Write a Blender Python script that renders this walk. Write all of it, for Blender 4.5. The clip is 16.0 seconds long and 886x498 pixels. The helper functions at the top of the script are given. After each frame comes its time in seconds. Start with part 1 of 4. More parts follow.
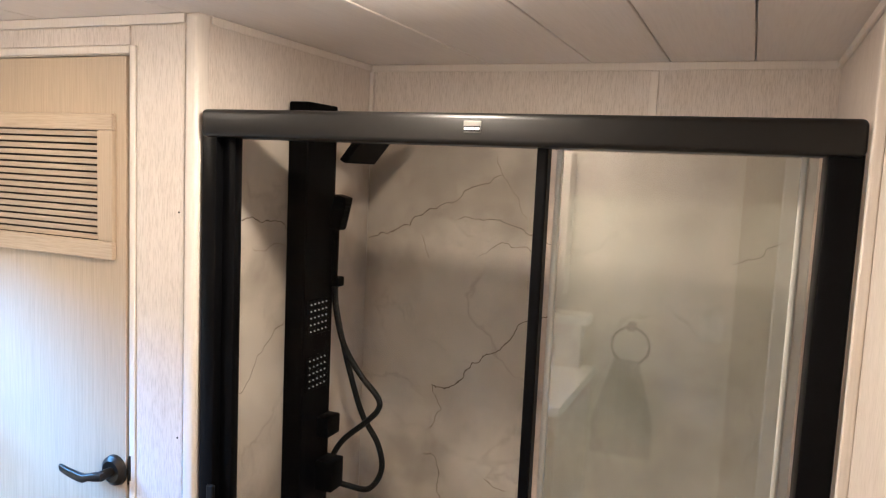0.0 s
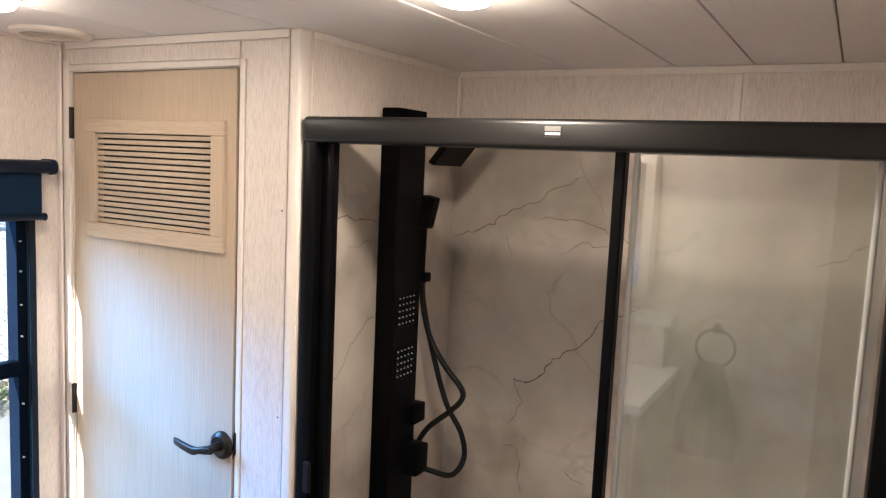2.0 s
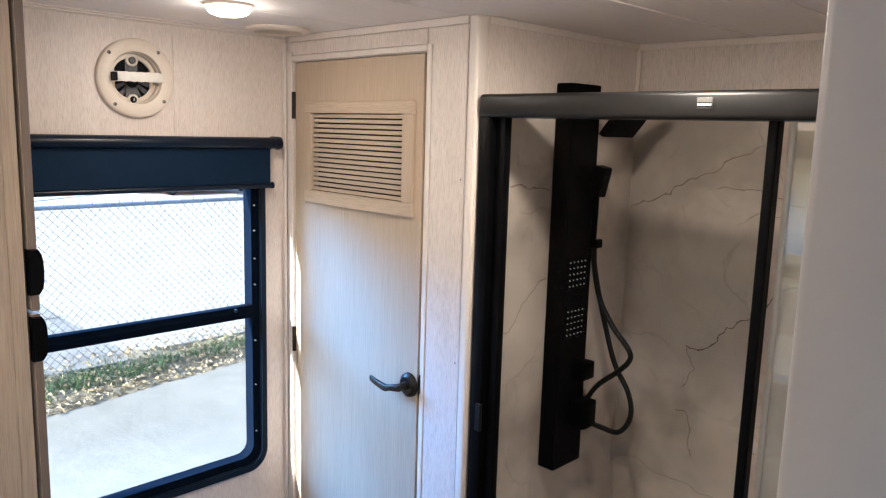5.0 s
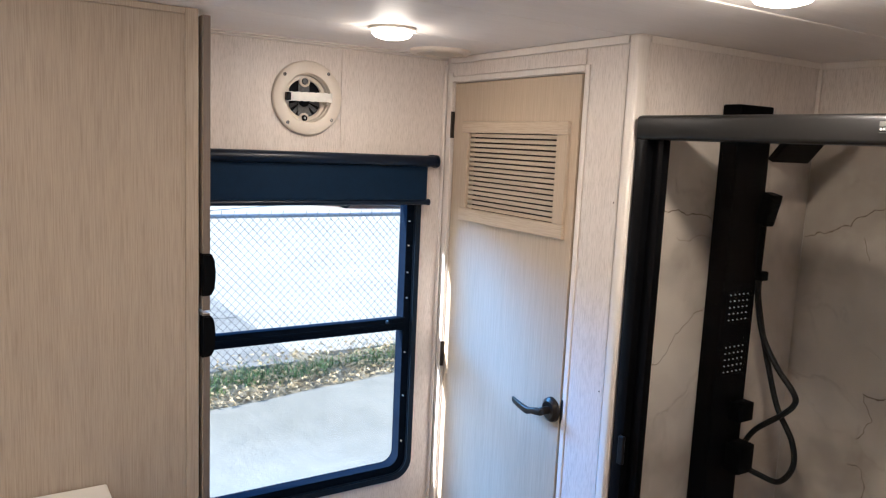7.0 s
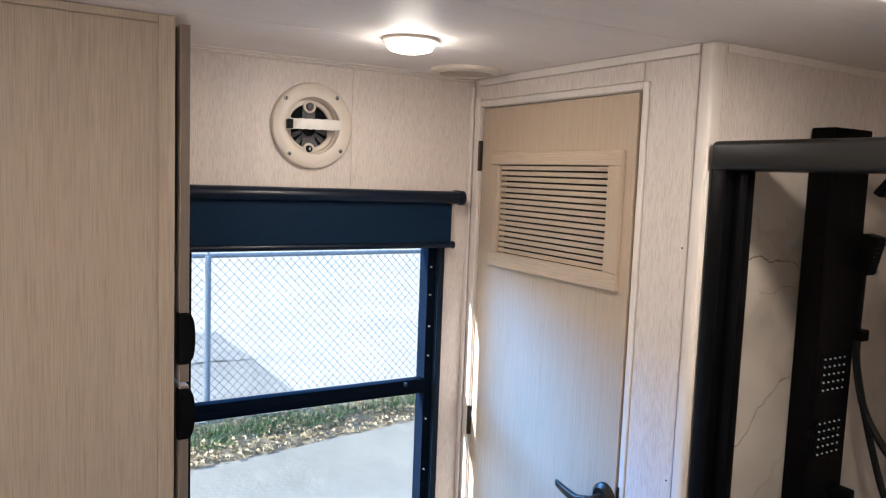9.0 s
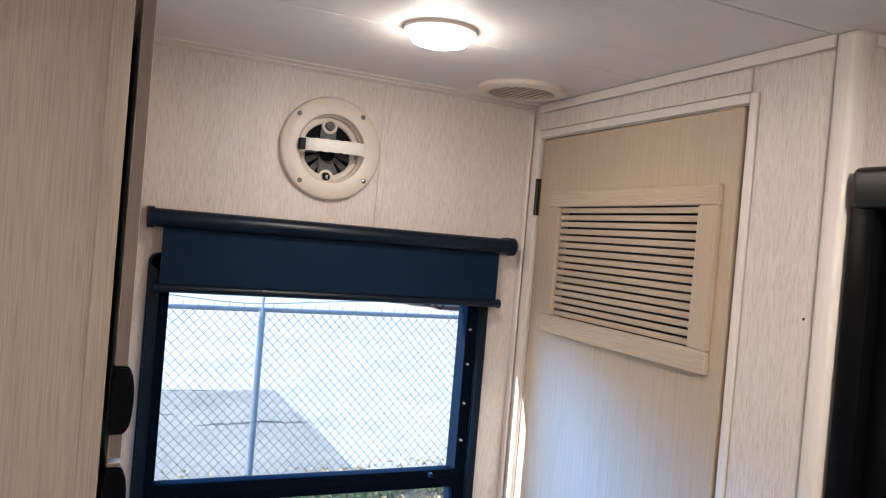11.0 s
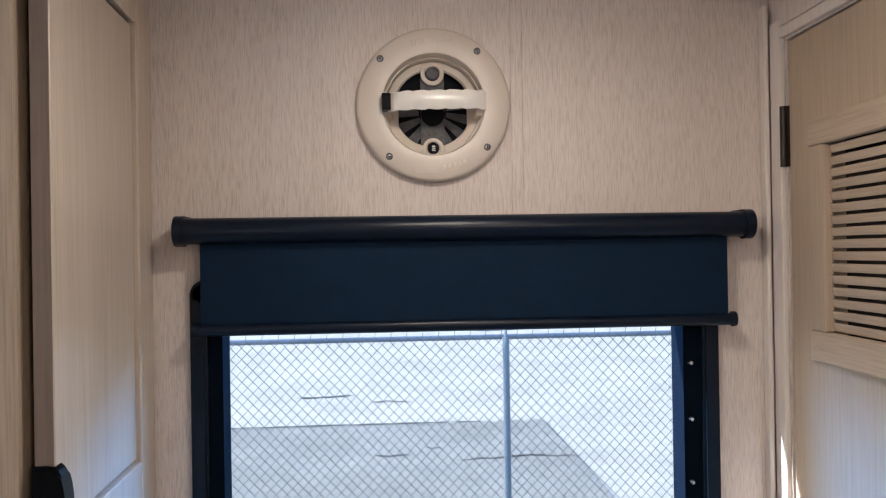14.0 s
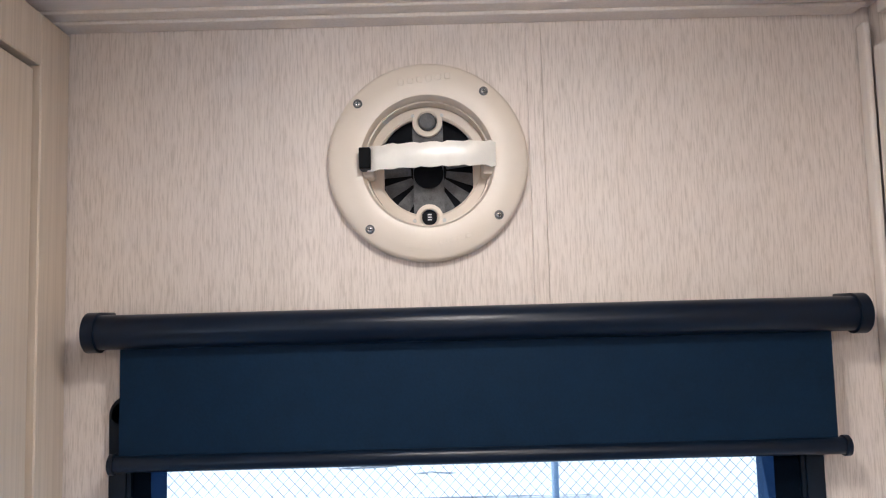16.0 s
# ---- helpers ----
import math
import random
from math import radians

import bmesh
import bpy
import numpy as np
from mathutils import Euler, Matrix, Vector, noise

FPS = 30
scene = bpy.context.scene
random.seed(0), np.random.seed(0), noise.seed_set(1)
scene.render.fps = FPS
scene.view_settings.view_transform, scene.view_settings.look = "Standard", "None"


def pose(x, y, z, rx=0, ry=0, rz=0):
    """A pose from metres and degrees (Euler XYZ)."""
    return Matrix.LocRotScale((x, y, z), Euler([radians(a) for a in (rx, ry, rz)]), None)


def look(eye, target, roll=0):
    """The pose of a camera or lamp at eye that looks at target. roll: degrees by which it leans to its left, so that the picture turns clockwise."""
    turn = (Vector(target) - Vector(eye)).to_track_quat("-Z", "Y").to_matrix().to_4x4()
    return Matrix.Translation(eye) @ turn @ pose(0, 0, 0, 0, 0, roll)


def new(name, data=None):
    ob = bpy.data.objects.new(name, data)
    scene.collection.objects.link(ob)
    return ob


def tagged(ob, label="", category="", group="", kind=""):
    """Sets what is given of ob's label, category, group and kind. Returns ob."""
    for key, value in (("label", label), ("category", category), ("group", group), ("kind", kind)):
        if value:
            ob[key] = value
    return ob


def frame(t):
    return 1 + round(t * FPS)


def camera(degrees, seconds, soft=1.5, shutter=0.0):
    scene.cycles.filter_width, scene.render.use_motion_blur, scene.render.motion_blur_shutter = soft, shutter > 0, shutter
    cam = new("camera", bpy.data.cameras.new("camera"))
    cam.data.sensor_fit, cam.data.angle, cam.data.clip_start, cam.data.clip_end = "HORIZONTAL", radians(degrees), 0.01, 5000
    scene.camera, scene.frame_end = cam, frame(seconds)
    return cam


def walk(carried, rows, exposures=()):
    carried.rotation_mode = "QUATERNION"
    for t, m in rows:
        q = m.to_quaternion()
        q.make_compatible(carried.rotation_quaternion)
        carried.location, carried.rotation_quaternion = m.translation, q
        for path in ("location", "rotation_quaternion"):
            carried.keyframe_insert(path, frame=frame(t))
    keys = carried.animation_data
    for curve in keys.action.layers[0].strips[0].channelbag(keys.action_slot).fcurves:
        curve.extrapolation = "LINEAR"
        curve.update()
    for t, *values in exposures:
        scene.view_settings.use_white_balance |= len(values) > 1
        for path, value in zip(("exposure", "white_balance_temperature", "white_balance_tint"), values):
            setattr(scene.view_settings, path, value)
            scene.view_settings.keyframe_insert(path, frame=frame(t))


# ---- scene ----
cam = camera(61.1, 16.0, soft=1.2)
PATH = [
    (0, (-0.118, 0.053, 1.614), (-0.868, 1.894, 1.401), 2.6),
    (0.5, (-0.103, 0.043, 1.621), (-0.859, 1.887, 1.452), 2.7),
    (1, (-0.093, 0.026, 1.624), (-0.891, 1.852, 1.462), 2.4),
    (1.5, (-0.084, 0.01, 1.624), (-0.956, 1.8, 1.432), 2.3),
    (2, (-0.074, -0.026, 1.62), (-1.031, 1.716, 1.396), 2.6),
    (2.5, (-0.05, -0.052, 1.621), (-1.105, 1.63, 1.381), 2.1),
    (3, (-0.018, -0.072, 1.626), (-1.153, 1.554, 1.37), 1.4),
    (3.5, (0.017, -0.086, 1.627), (-1.187, 1.488, 1.359), 1.2),
    (4, (0.052, -0.088, 1.626), (-1.226, 1.424, 1.341), 1.3),
    (4.2, (0.063, -0.1, 1.621), (-1.236, 1.392, 1.328), 1.5),
    (6.5, (0.141, -0.096, 1.63), (-1.461, 1.064, 1.336), 1.8),
    (7, (0.12, -0.067, 1.626), (-1.546, 1.003, 1.347), 2.6),
    (7.5, (0.079, -0.029, 1.626), (-1.614, 1.0, 1.351), 2.6),
    (8, (0.007, 0.012, 1.627), (-1.698, 1.026, 1.373), 2.1),
    (8.5, (-0.071, 0.066, 1.624), (-1.782, 1.076, 1.398), 1.6),
    (9, (-0.173, 0.095, 1.624), (-1.878, 1.123, 1.432), 2.2),
    (9.2, (-0.222, 0.111, 1.627), (-1.927, 1.142, 1.446), 2.7),
    (11.3, (-0.53, 0.377, 1.557), (-2.355, 1.194, 1.54), 5.0),
    (11.5, (-0.589, 0.375, 1.55), (-2.416, 1.186, 1.507), 4.7),
    (12, (-0.696, 0.426, 1.512), (-2.567, 1.13, 1.455), 3.4),
    (12.5, (-0.759, 0.499, 1.507), (-2.661, 1.113, 1.445), 1.1),
    (13, (-0.818, 0.612, 1.501), (-2.766, 1.066, 1.484), -0.3),
    (13.5, (-0.872, 0.689, 1.51), (-2.855, 0.948, 1.515), -0.4),
    (14, (-0.942, 0.734, 1.534), (-2.938, 0.863, 1.541), -0.9),
    (14.5, (-1.045, 0.76, 1.558), (-3.042, 0.869, 1.574), -0.8),
    (15, (-1.112, 0.792, 1.574), (-3.109, 0.861, 1.667), -0.7),
    (15.5, (-1.159, 0.793, 1.578), (-3.154, 0.835, 1.712), -1.2),
    (16, (-1.194, 0.804, 1.578), (-3.187, 0.807, 1.745), -1.5),
]
walk(cam, [(t, look(eye, target, roll)) for t, eye, target, roll in PATH],
     exposures=[(0, 2.5, 5430, 10), (2.5, 2.27, 5280, 10), (4.2, 2.14, 5190, 10), (7, 1.93, 5130, 10), (9.2, 1.83, 5100, 10), (11.5, 1.75, 5030, 10), (13.5, 1.43, 5130, 12), (15, 1.76, 4950, 10), (16, 2.08, 4790, 10)])

# ---- world, sun, lamps ----
world = bpy.data.worlds.new("sky")
scene.world = world
world.use_nodes = True
wn = world.node_tree.nodes
sky = wn.new("ShaderNodeTexSky")
sky.sky_type = "NISHITA"
sky.sun_disc = False
SUN_DIR = Vector((0.161, 1.0, -0.42)).normalized()      # the way the sunlight travels
sky.sun_elevation = math.asin(-SUN_DIR.z)
sky.sun_rotation = math.atan2(-SUN_DIR.x, -SUN_DIR.y)
wn["Background"].inputs[1].default_value = 0.15
world.node_tree.links.new(sky.outputs[0], wn["Background"].inputs[0])
sun_data = bpy.data.lights.new("sun", "SUN")
sun_data.energy, sun_data.angle, sun_data.color = 5.0, radians(0.5), (1.0, 0.91, 0.79)
sun = new("sun", sun_data)
sun.matrix_world = look((0, 0, 8), Vector((0, 0, 8)) + SUN_DIR)


def lamp_light(x, y, watts, glow):
    """A dome lamp: most of its light goes down through the lens, some sideways out of the dome."""
    d = bpy.data.lights.new("lamp_beam", "AREA")
    d.shape, d.size, d.energy, d.color = "DISK", 0.065, watts, (1.0, 0.76, 0.51)
    new("lamp_beam", d).location = (x, y, 1.868)
    g = bpy.data.lights.new("lamp_glow", "POINT")
    g.shadow_soft_size, g.energy, g.color = 0.03, glow, (1.0, 0.76, 0.51)
    new("lamp_glow", g).location = (x, y, 1.836)


# the third is added out of view and stands in for light behind
LAMPS = [(-1.555, 0.832, 0.58, 0.15), (-0.66, 1.07, 1.95, 0.36), (-0.84, -0.10, 0.45, 0.95)]
for lx, ly, watts, glow in LAMPS:
    lamp_light(lx, ly, watts, glow)
# added lamps over the pad stand in for sky light through the window
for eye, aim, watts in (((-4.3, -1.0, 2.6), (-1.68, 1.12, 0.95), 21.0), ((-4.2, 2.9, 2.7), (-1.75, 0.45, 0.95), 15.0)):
    sky_fill_data = bpy.data.lights.new("sky_fill", "AREA")
    sky_fill_data.shape, sky_fill_data.size, sky_fill_data.size_y, sky_fill_data.energy, sky_fill_data.color = "RECTANGLE", 2.6, 1.4, watts * 1.3, (0.17, 0.47, 1.0)
    sky_fill_data.spread = radians(80)
    new("sky_fill", sky_fill_data).matrix_world = look(eye, aim)
# added fill lamp, in an assumed passage window out of view
side = bpy.data.lights.new("passage_fill", "AREA")
side.shape, side.size, side.size_y, side.energy, side.color = "RECTANGLE", 1.2, 0.7, 0.35, (0.93, 0.97, 1.0)
side_ob = new("passage_fill", side)
side_ob.matrix_world = look((1.195, -0.45, 1.30), (0.0, -0.45, 1.25))


# ---- materials ----
def material(name):
    m = bpy.data.materials.new(name)
    m.use_nodes = True
    return m, m.node_tree.nodes, m.node_tree.links, m.node_tree.nodes["Principled BSDF"]


def mapped(nodes, links, scale):
    geo = nodes.new("ShaderNodeNewGeometry")
    mp = nodes.new("ShaderNodeMapping")
    mp.inputs["Scale"].default_value = scale
    links.new(geo.outputs["Position"], mp.inputs["Vector"])
    return mp


def noise_tex(nodes, links, vec, scale, detail=4.0, rough=0.6):
    n = nodes.new("ShaderNodeTexNoise")
    n.inputs["Scale"].default_value, n.inputs["Detail"].default_value, n.inputs["Roughness"].default_value = scale, detail, rough
    if vec is not None:
        links.new(vec.outputs[0], n.inputs["Vector"])
    return n


def ramp(nodes, links, fac, stops):
    r = nodes.new("ShaderNodeValToRGB")
    e = r.color_ramp.elements
    while len(e) < len(stops):
        e.new(0.5)
    for el, (p, c) in zip(e, stops):
        el.position, el.color = p, (*c, 1)
    links.new(fac, r.inputs[0])
    return r


def mix_rgb(nodes, links, fac, a, b, mode="MIX"):
    m = nodes.new("ShaderNodeMix")
    m.data_type, m.blend_type = "RGBA", mode
    if isinstance(fac, float):
        m.inputs[0].default_value = fac
    else:
        links.new(fac, m.inputs[0])
    for sock, v in ((m.inputs[6], a), (m.inputs[7], b)):
        if isinstance(v, tuple):
            sock.default_value = (*v, 1)
        else:
            links.new(v, sock)
    return m.outputs[2]


def bump(nodes, links, bsdf, height, strength, dist=0.002):
    b = nodes.new("ShaderNodeBump")
    b.inputs["Strength"].default_value, b.inputs["Distance"].default_value = strength, dist
    links.new(height, b.inputs["Height"])
    links.new(b.outputs[0], bsdf.inputs["Normal"])


def grain_material(name, light, mid, dark, rough, fine=(260, 260, 9), coarse=(26, 26, 1.3), contrast=0.5, bumpy=0.25):
    """Vertical-grained vinyl board: fine streaks over broad, soft ones."""
    m, n, l, b = material(name)
    v1, v2 = mapped(n, l, fine), mapped(n, l, coarse)
    fine_n, coarse_n = noise_tex(n, l, v1, 1.0, 5.0, 0.65), noise_tex(n, l, v2, 1.0, 4.0, 0.6)
    c1 = ramp(n, l, fine_n.outputs[0], [(0.36, dark), (0.5, mid), (0.62, light)])
    c2 = ramp(n, l, coarse_n.outputs[0], [(0.3, mid), (0.7, light)])
    col = mix_rgb(n, l, contrast, c2.outputs[0], c1.outputs[0])
    l.new(col, b.inputs["Base Color"])
    b.inputs["Roughness"].default_value = rough
    bump(n, l, b, fine_n.outputs[0], bumpy, 0.0012)
    return m


def plain_material(name, colour, rough, metal=0.0, vary=0.12, scale=30.0, bumpy=0.05, spec=0.5):
    m, n, l, b = material(name)
    v = mapped(n, l, (1, 1, 1))
    a, c = noise_tex(n, l, v, scale, 5.0), noise_tex(n, l, v, scale * 0.12, 3.0)
    lo = tuple(x * (1 - vary) for x in colour)
    hi = tuple(min(1, x * (1 + vary)) for x in colour)
    fac = mix_rgb(n, l, 0.5, a.outputs[0], c.outputs[0])
    r = ramp(n, l, fac, [(0.35, lo), (0.65, hi)])
    l.new(r.outputs[0], b.inputs["Base Color"])
    b.inputs["Roughness"].default_value, b.inputs["Metallic"].default_value = rough, metal
    b.inputs["Specular IOR Level"].default_value = spec
    if bumpy:
        bump(n, l, b, a.outputs[0], bumpy, 0.001)
    return m


WALL = grain_material("wall_vinyl", (0.78, 0.705, 0.64), (0.69, 0.61, 0.545), (0.45, 0.38, 0.32), 0.5, (560, 560, 42), contrast=0.55)
TRIM = grain_material("trim_vinyl", (0.80, 0.735, 0.67), (0.74, 0.67, 0.60), (0.62, 0.55, 0.48), 0.45, contrast=0.35)
CABINET = grain_material("cabinet_vinyl", (0.48, 0.39, 0.29), (0.405, 0.325, 0.24), (0.26, 0.195, 0.135), 0.5, (420, 420, 9), contrast=0.5)
# darker copy of the cabinet vinyl, painting shade on door edges and in grooves
EDGE_SHADE = grain_material("edge_shade_vinyl", (0.20, 0.155, 0.12), (0.17, 0.13, 0.10), (0.13, 0.095, 0.07), 0.55)
CABINET_DOOR = grain_material("cabinet_door_vinyl", (0.62, 0.53, 0.42), (0.55, 0.46, 0.36), (0.42, 0.34, 0.255), 0.33, (260, 260, 5), (18, 18, 1.0), contrast=0.45)
DOOR = grain_material("door_vinyl", (0.51, 0.405, 0.29), (0.455, 0.36, 0.255), (0.37, 0.285, 0.195), 0.5, (300, 300, 9), contrast=0.45)
DOOR_RAIL = grain_material("door_rail_vinyl", (0.55, 0.445, 0.325), (0.48, 0.38, 0.275), (0.36, 0.275, 0.19), 0.5, (14, 240, 320), (2, 26, 26), contrast=0.5)
CEILING_GRAIN = grain_material("ceiling_board", (0.84, 0.79, 0.745), (0.80, 0.745, 0.70), (0.72, 0.665, 0.62), 0.55, (200, 8, 200), (22, 1.2, 22), contrast=0.35, bumpy=0.1)
BLACK = plain_material("black_metal", (0.0025, 0.0026, 0.0032), 0.36, vary=0.25, scale=60, bumpy=0.03, spec=0.08)
HEADER = plain_material("black_satin_extrusion", (0.006, 0.0055, 0.005), 0.38, vary=0.15, scale=60, bumpy=0.03, spec=0.36)
BRONZE = plain_material("dark_bronze", (0.035, 0.028, 0.022), 0.33, metal=0.7, vary=0.2, scale=40, bumpy=0.02)
TOWER = plain_material("black_coating", (0.002, 0.002, 0.0024), 0.42, vary=0.2, scale=60, bumpy=0.03, spec=0.03)
RUBBER = plain_material("black_rubber", (0.006, 0.006, 0.006), 0.5, vary=0.2, scale=200, spec=0.25)
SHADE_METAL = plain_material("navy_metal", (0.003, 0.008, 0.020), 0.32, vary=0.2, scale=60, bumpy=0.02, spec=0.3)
SHADE = plain_material("shade_cloth", (0.0045, 0.0165, 0.040), 0.65, vary=0.15, scale=300, bumpy=0.2, spec=0.14)
WIN_FRAME = plain_material("window_metal", (0.003, 0.008, 0.018), 0.33, vary=0.2, scale=60, bumpy=0.02, spec=0.28)
GASKET = plain_material("black_gasket", (0.003, 0.006, 0.012), 0.9, vary=0.2, scale=200, bumpy=0.1, spec=0.04)
WHITE_PLASTIC = plain_material("vent_plastic", (0.71, 0.63, 0.53), 0.4, vary=0.04, scale=20)
WHITE_TAPE = plain_material("wrapped_plastic", (0.82, 0.79, 0.72), 0.25, vary=0.06, scale=60, bumpy=0.4)
COUNTER = plain_material("white_counter", (0.82, 0.79, 0.74), 0.3, vary=0.04, scale=20)
CHROME = plain_material("chrome", (0.8, 0.8, 0.8), 0.12, metal=1.0, vary=0.04, bumpy=0.0)
JET = plain_material("nozzle_rubber", (0.62, 0.62, 0.6), 0.4, vary=0.05)
DARK = plain_material("near_black", (0.005, 0.006, 0.009), 0.8, vary=0.3, scale=400, bumpy=0.3, spec=0.2)
SCREEN = plain_material("insect_screen", (0.12, 0.12, 0.122), 0.7, vary=0.4, scale=900, bumpy=0.3)
FLOOR = grain_material("floor_plank", (0.36, 0.29, 0.22), (0.30, 0.24, 0.18), (0.22, 0.17, 0.12), 0.4, (6, 160, 160), (1, 16, 16))
TOWEL = plain_material("towel_cloth", (0.33, 0.31, 0.28), 0.95, vary=0.2, scale=250, bumpy=0.6)
MIRROR = plain_material("mirror_silver", (0.88, 0.9, 0.9), 0.02, metal=1.0, vary=0.0, bumpy=0.0)
PLATE = plain_material("switch_plastic", (0.85, 0.83, 0.78), 0.35, vary=0.03)


def emission_material(name, colour, strength):
    m, n, l, b = material(name)
    b.inputs["Base Color"].default_value = (0.9, 0.88, 0.84, 1)
    b.inputs["Emission Color"].default_value = (*colour, 1)
    b.inputs["Emission Strength"].default_value = strength
    return m


LENS = emission_material("lamp_lens", (1.0, 0.80, 0.56), 6.0)


def glass_material(name, gloss, edge, film, film_colour):
    """Clear pane: see-through, with a gloss that grows towards grazing and a faint, uneven diffuse film."""
    m, n, l, b = material(name)
    n.remove(b)
    out = n["Material Output"]
    tr, gl, df = n.new("ShaderNodeBsdfTransparent"), n.new("ShaderNodeBsdfGlossy"), n.new("ShaderNodeBsdfDiffuse")
    tr.inputs[0].default_value = (0.93, 0.95, 0.94, 1)
    gl.inputs["Roughness"].default_value = 0.015
    df.inputs[0].default_value = (*film_colour, 1)
    lw = n.new("ShaderNodeLayerWeight")
    lw.inputs[0].default_value = 0.5
    pw = n.new("ShaderNodeMath")
    pw.operation, pw.inputs[1].default_value = "POWER", 4.0
    l.new(lw.outputs["Facing"], pw.inputs[0])
    fr = n.new("ShaderNodeMath")
    fr.operation, fr.inputs[1].default_value, fr.inputs[2].default_value = "MULTIPLY_ADD", edge, gloss
    l.new(pw.outputs[0], fr.inputs[0])
    a, c = n.new("ShaderNodeMixShader"), n.new("ShaderNodeMixShader")
    v = mapped(n, l, (1, 1, 0.35))
    nz = noise_tex(n, l, v, 5.0, 5.0)
    rr = n.new("ShaderNodeMapRange")
    rr.inputs[1].default_value, rr.inputs[2].default_value = 0.3, 0.7
    rr.inputs[3].default_value, rr.inputs[4].default_value = film * 0.6, film * 1.4
    l.new(nz.outputs[0], rr.inputs[0])
    l.new(rr.outputs[0], a.inputs[0])
    l.new(tr.outputs[0], a.inputs[1]), l.new(df.outputs[0], a.inputs[2])
    l.new(fr.outputs[0], c.inputs[0])
    l.new(a.outputs[0], c.inputs[1]), l.new(gl.outputs[0], c.inputs[2])
    l.new(c.outputs[0], out.inputs[0])
    return m


GLASS_FIXED = glass_material("shower_glass", 0.003, 0.25, 0.0004, (0.6, 0.6, 0.58))
GLASS_DOOR = glass_material("shower_glass_hazed", 0.17, 0.4, 0.10, (0.57, 0.65, 0.53))
GLASS_WIN = glass_material("window_glass", 0.015, 0.3, 0.006, (0.7, 0.7, 0.7))
BADGE = plain_material("satin_badge", (0.11, 0.107, 0.10), 0.45, metal=0.4, vary=0.1)
SEAL = plain_material("clear_vinyl_seal", (0.56, 0.56, 0.53), 0.3, vary=0.05)


def marble_material():
    m, n, l, b = material("marble_panel")
    v = mapped(n, l, (1, 1, 1))
    cloud, cloud2 = noise_tex(n, l, v, 2.1, 6.0, 0.55), noise_tex(n, l, v, 9.0, 5.0, 0.6)
    base = ramp(n, l, cloud.outputs[0], [(0.38, (0.35, 0.29, 0.243)), (0.49, (0.60, 0.515, 0.445)), (0.60, (0.77, 0.675, 0.59))])
    soft = ramp(n, l, cloud2.outputs[0], [(0.36, (0.47, 0.40, 0.34)), (0.64, (0.75, 0.655, 0.575))])
    col = mix_rgb(n, l, 0.28, base.outputs[0], soft.outputs[0])
    # thin brown cracks: the zero line of a warped noise, broken up by another
    warp = noise_tex(n, l, v, 6.0, 5.0, 0.6)
    wv = n.new("ShaderNodeVectorMath")
    wv.operation = "MULTIPLY_ADD"
    wv.inputs[1].default_value = (0.10, 0.10, 0.10)
    l.new(warp.outputs["Color"], wv.inputs[0]), l.new(v.outputs[0], wv.inputs[2])
    for scale, width, strength, lo, colour in ((1.9, 0.010, 0.35, 0.50, (0.30, 0.235, 0.18)), (3.4, 0.008, 0.28, 0.53, (0.33, 0.27, 0.21))):
        vein = n.new("ShaderNodeTexNoise")
        vein.inputs["Scale"].default_value, vein.inputs["Detail"].default_value = scale, 6.0
        l.new(wv.outputs[0], vein.inputs["Vector"])
        d = n.new("ShaderNodeMath")
        d.operation, d.inputs[1].default_value = "SUBTRACT", 0.5
        l.new(vein.outputs[0], d.inputs[0])
        ab = n.new("ShaderNodeMath")
        ab.operation = "ABSOLUTE"
        l.new(d.outputs[0], ab.inputs[0])
        mr = n.new("ShaderNodeMapRange")
        mr.inputs[1].default_value, mr.inputs[2].default_value = 0.0, width
        mr.inputs[3].default_value, mr.inputs[4].default_value = strength, 0.0
        l.new(ab.outputs[0], mr.inputs[0])
        gate = noise_tex(n, l, v, 2.3 * scale, 3.0)
        gr = n.new("ShaderNodeMapRange")
        gr.inputs[1].default_value, gr.inputs[2].default_value = lo - 0.05, lo + 0.06
        l.new(gate.outputs[0], gr.inputs[0])
        mu = n.new("ShaderNodeMath")
        mu.operation = "MULTIPLY"
        l.new(mr.outputs[0], mu.inputs[0]), l.new(gr.outputs[0], mu.inputs[1])
        col = mix_rgb(n, l, mu.outputs[0], col, colour)
    l.new(col, b.inputs["Base Color"])
    b.inputs["Roughness"].default_value = 0.32
    return m


MARBLE = marble_material()


# ---- mesh helpers ----
def box(bm, x0, x1, y0, y1, z0, z1, bevel=0.0, seg=2):
    made = bmesh.ops.create_cube(bm, size=1.0, matrix=Matrix.Translation(((x0 + x1) / 2, (y0 + y1) / 2, (z0 + z1) / 2)) @ Matrix.Diagonal((x1 - x0, y1 - y0, z1 - z0, 1)))
    if bevel:
        edges = list({e for v in made["verts"] for e in v.link_edges})
        bmesh.ops.bevel(bm, geom=edges, offset=bevel, segments=seg, profile=0.5, affect="EDGES")
    return bm


def cyl(bm, p0, p1, r0, r1=None, seg=24):
    p0, p1 = Vector(p0), Vector(p1)
    m = Matrix.Translation((p0 + p1) / 2) @ (p1 - p0).to_track_quat("Z", "Y").to_matrix().to_4x4()
    bmesh.ops.create_cone(bm, cap_ends=True, segments=seg, radius1=r0, radius2=r0 if r1 is None else r1, depth=(p1 - p0).length, matrix=m)
    return bm


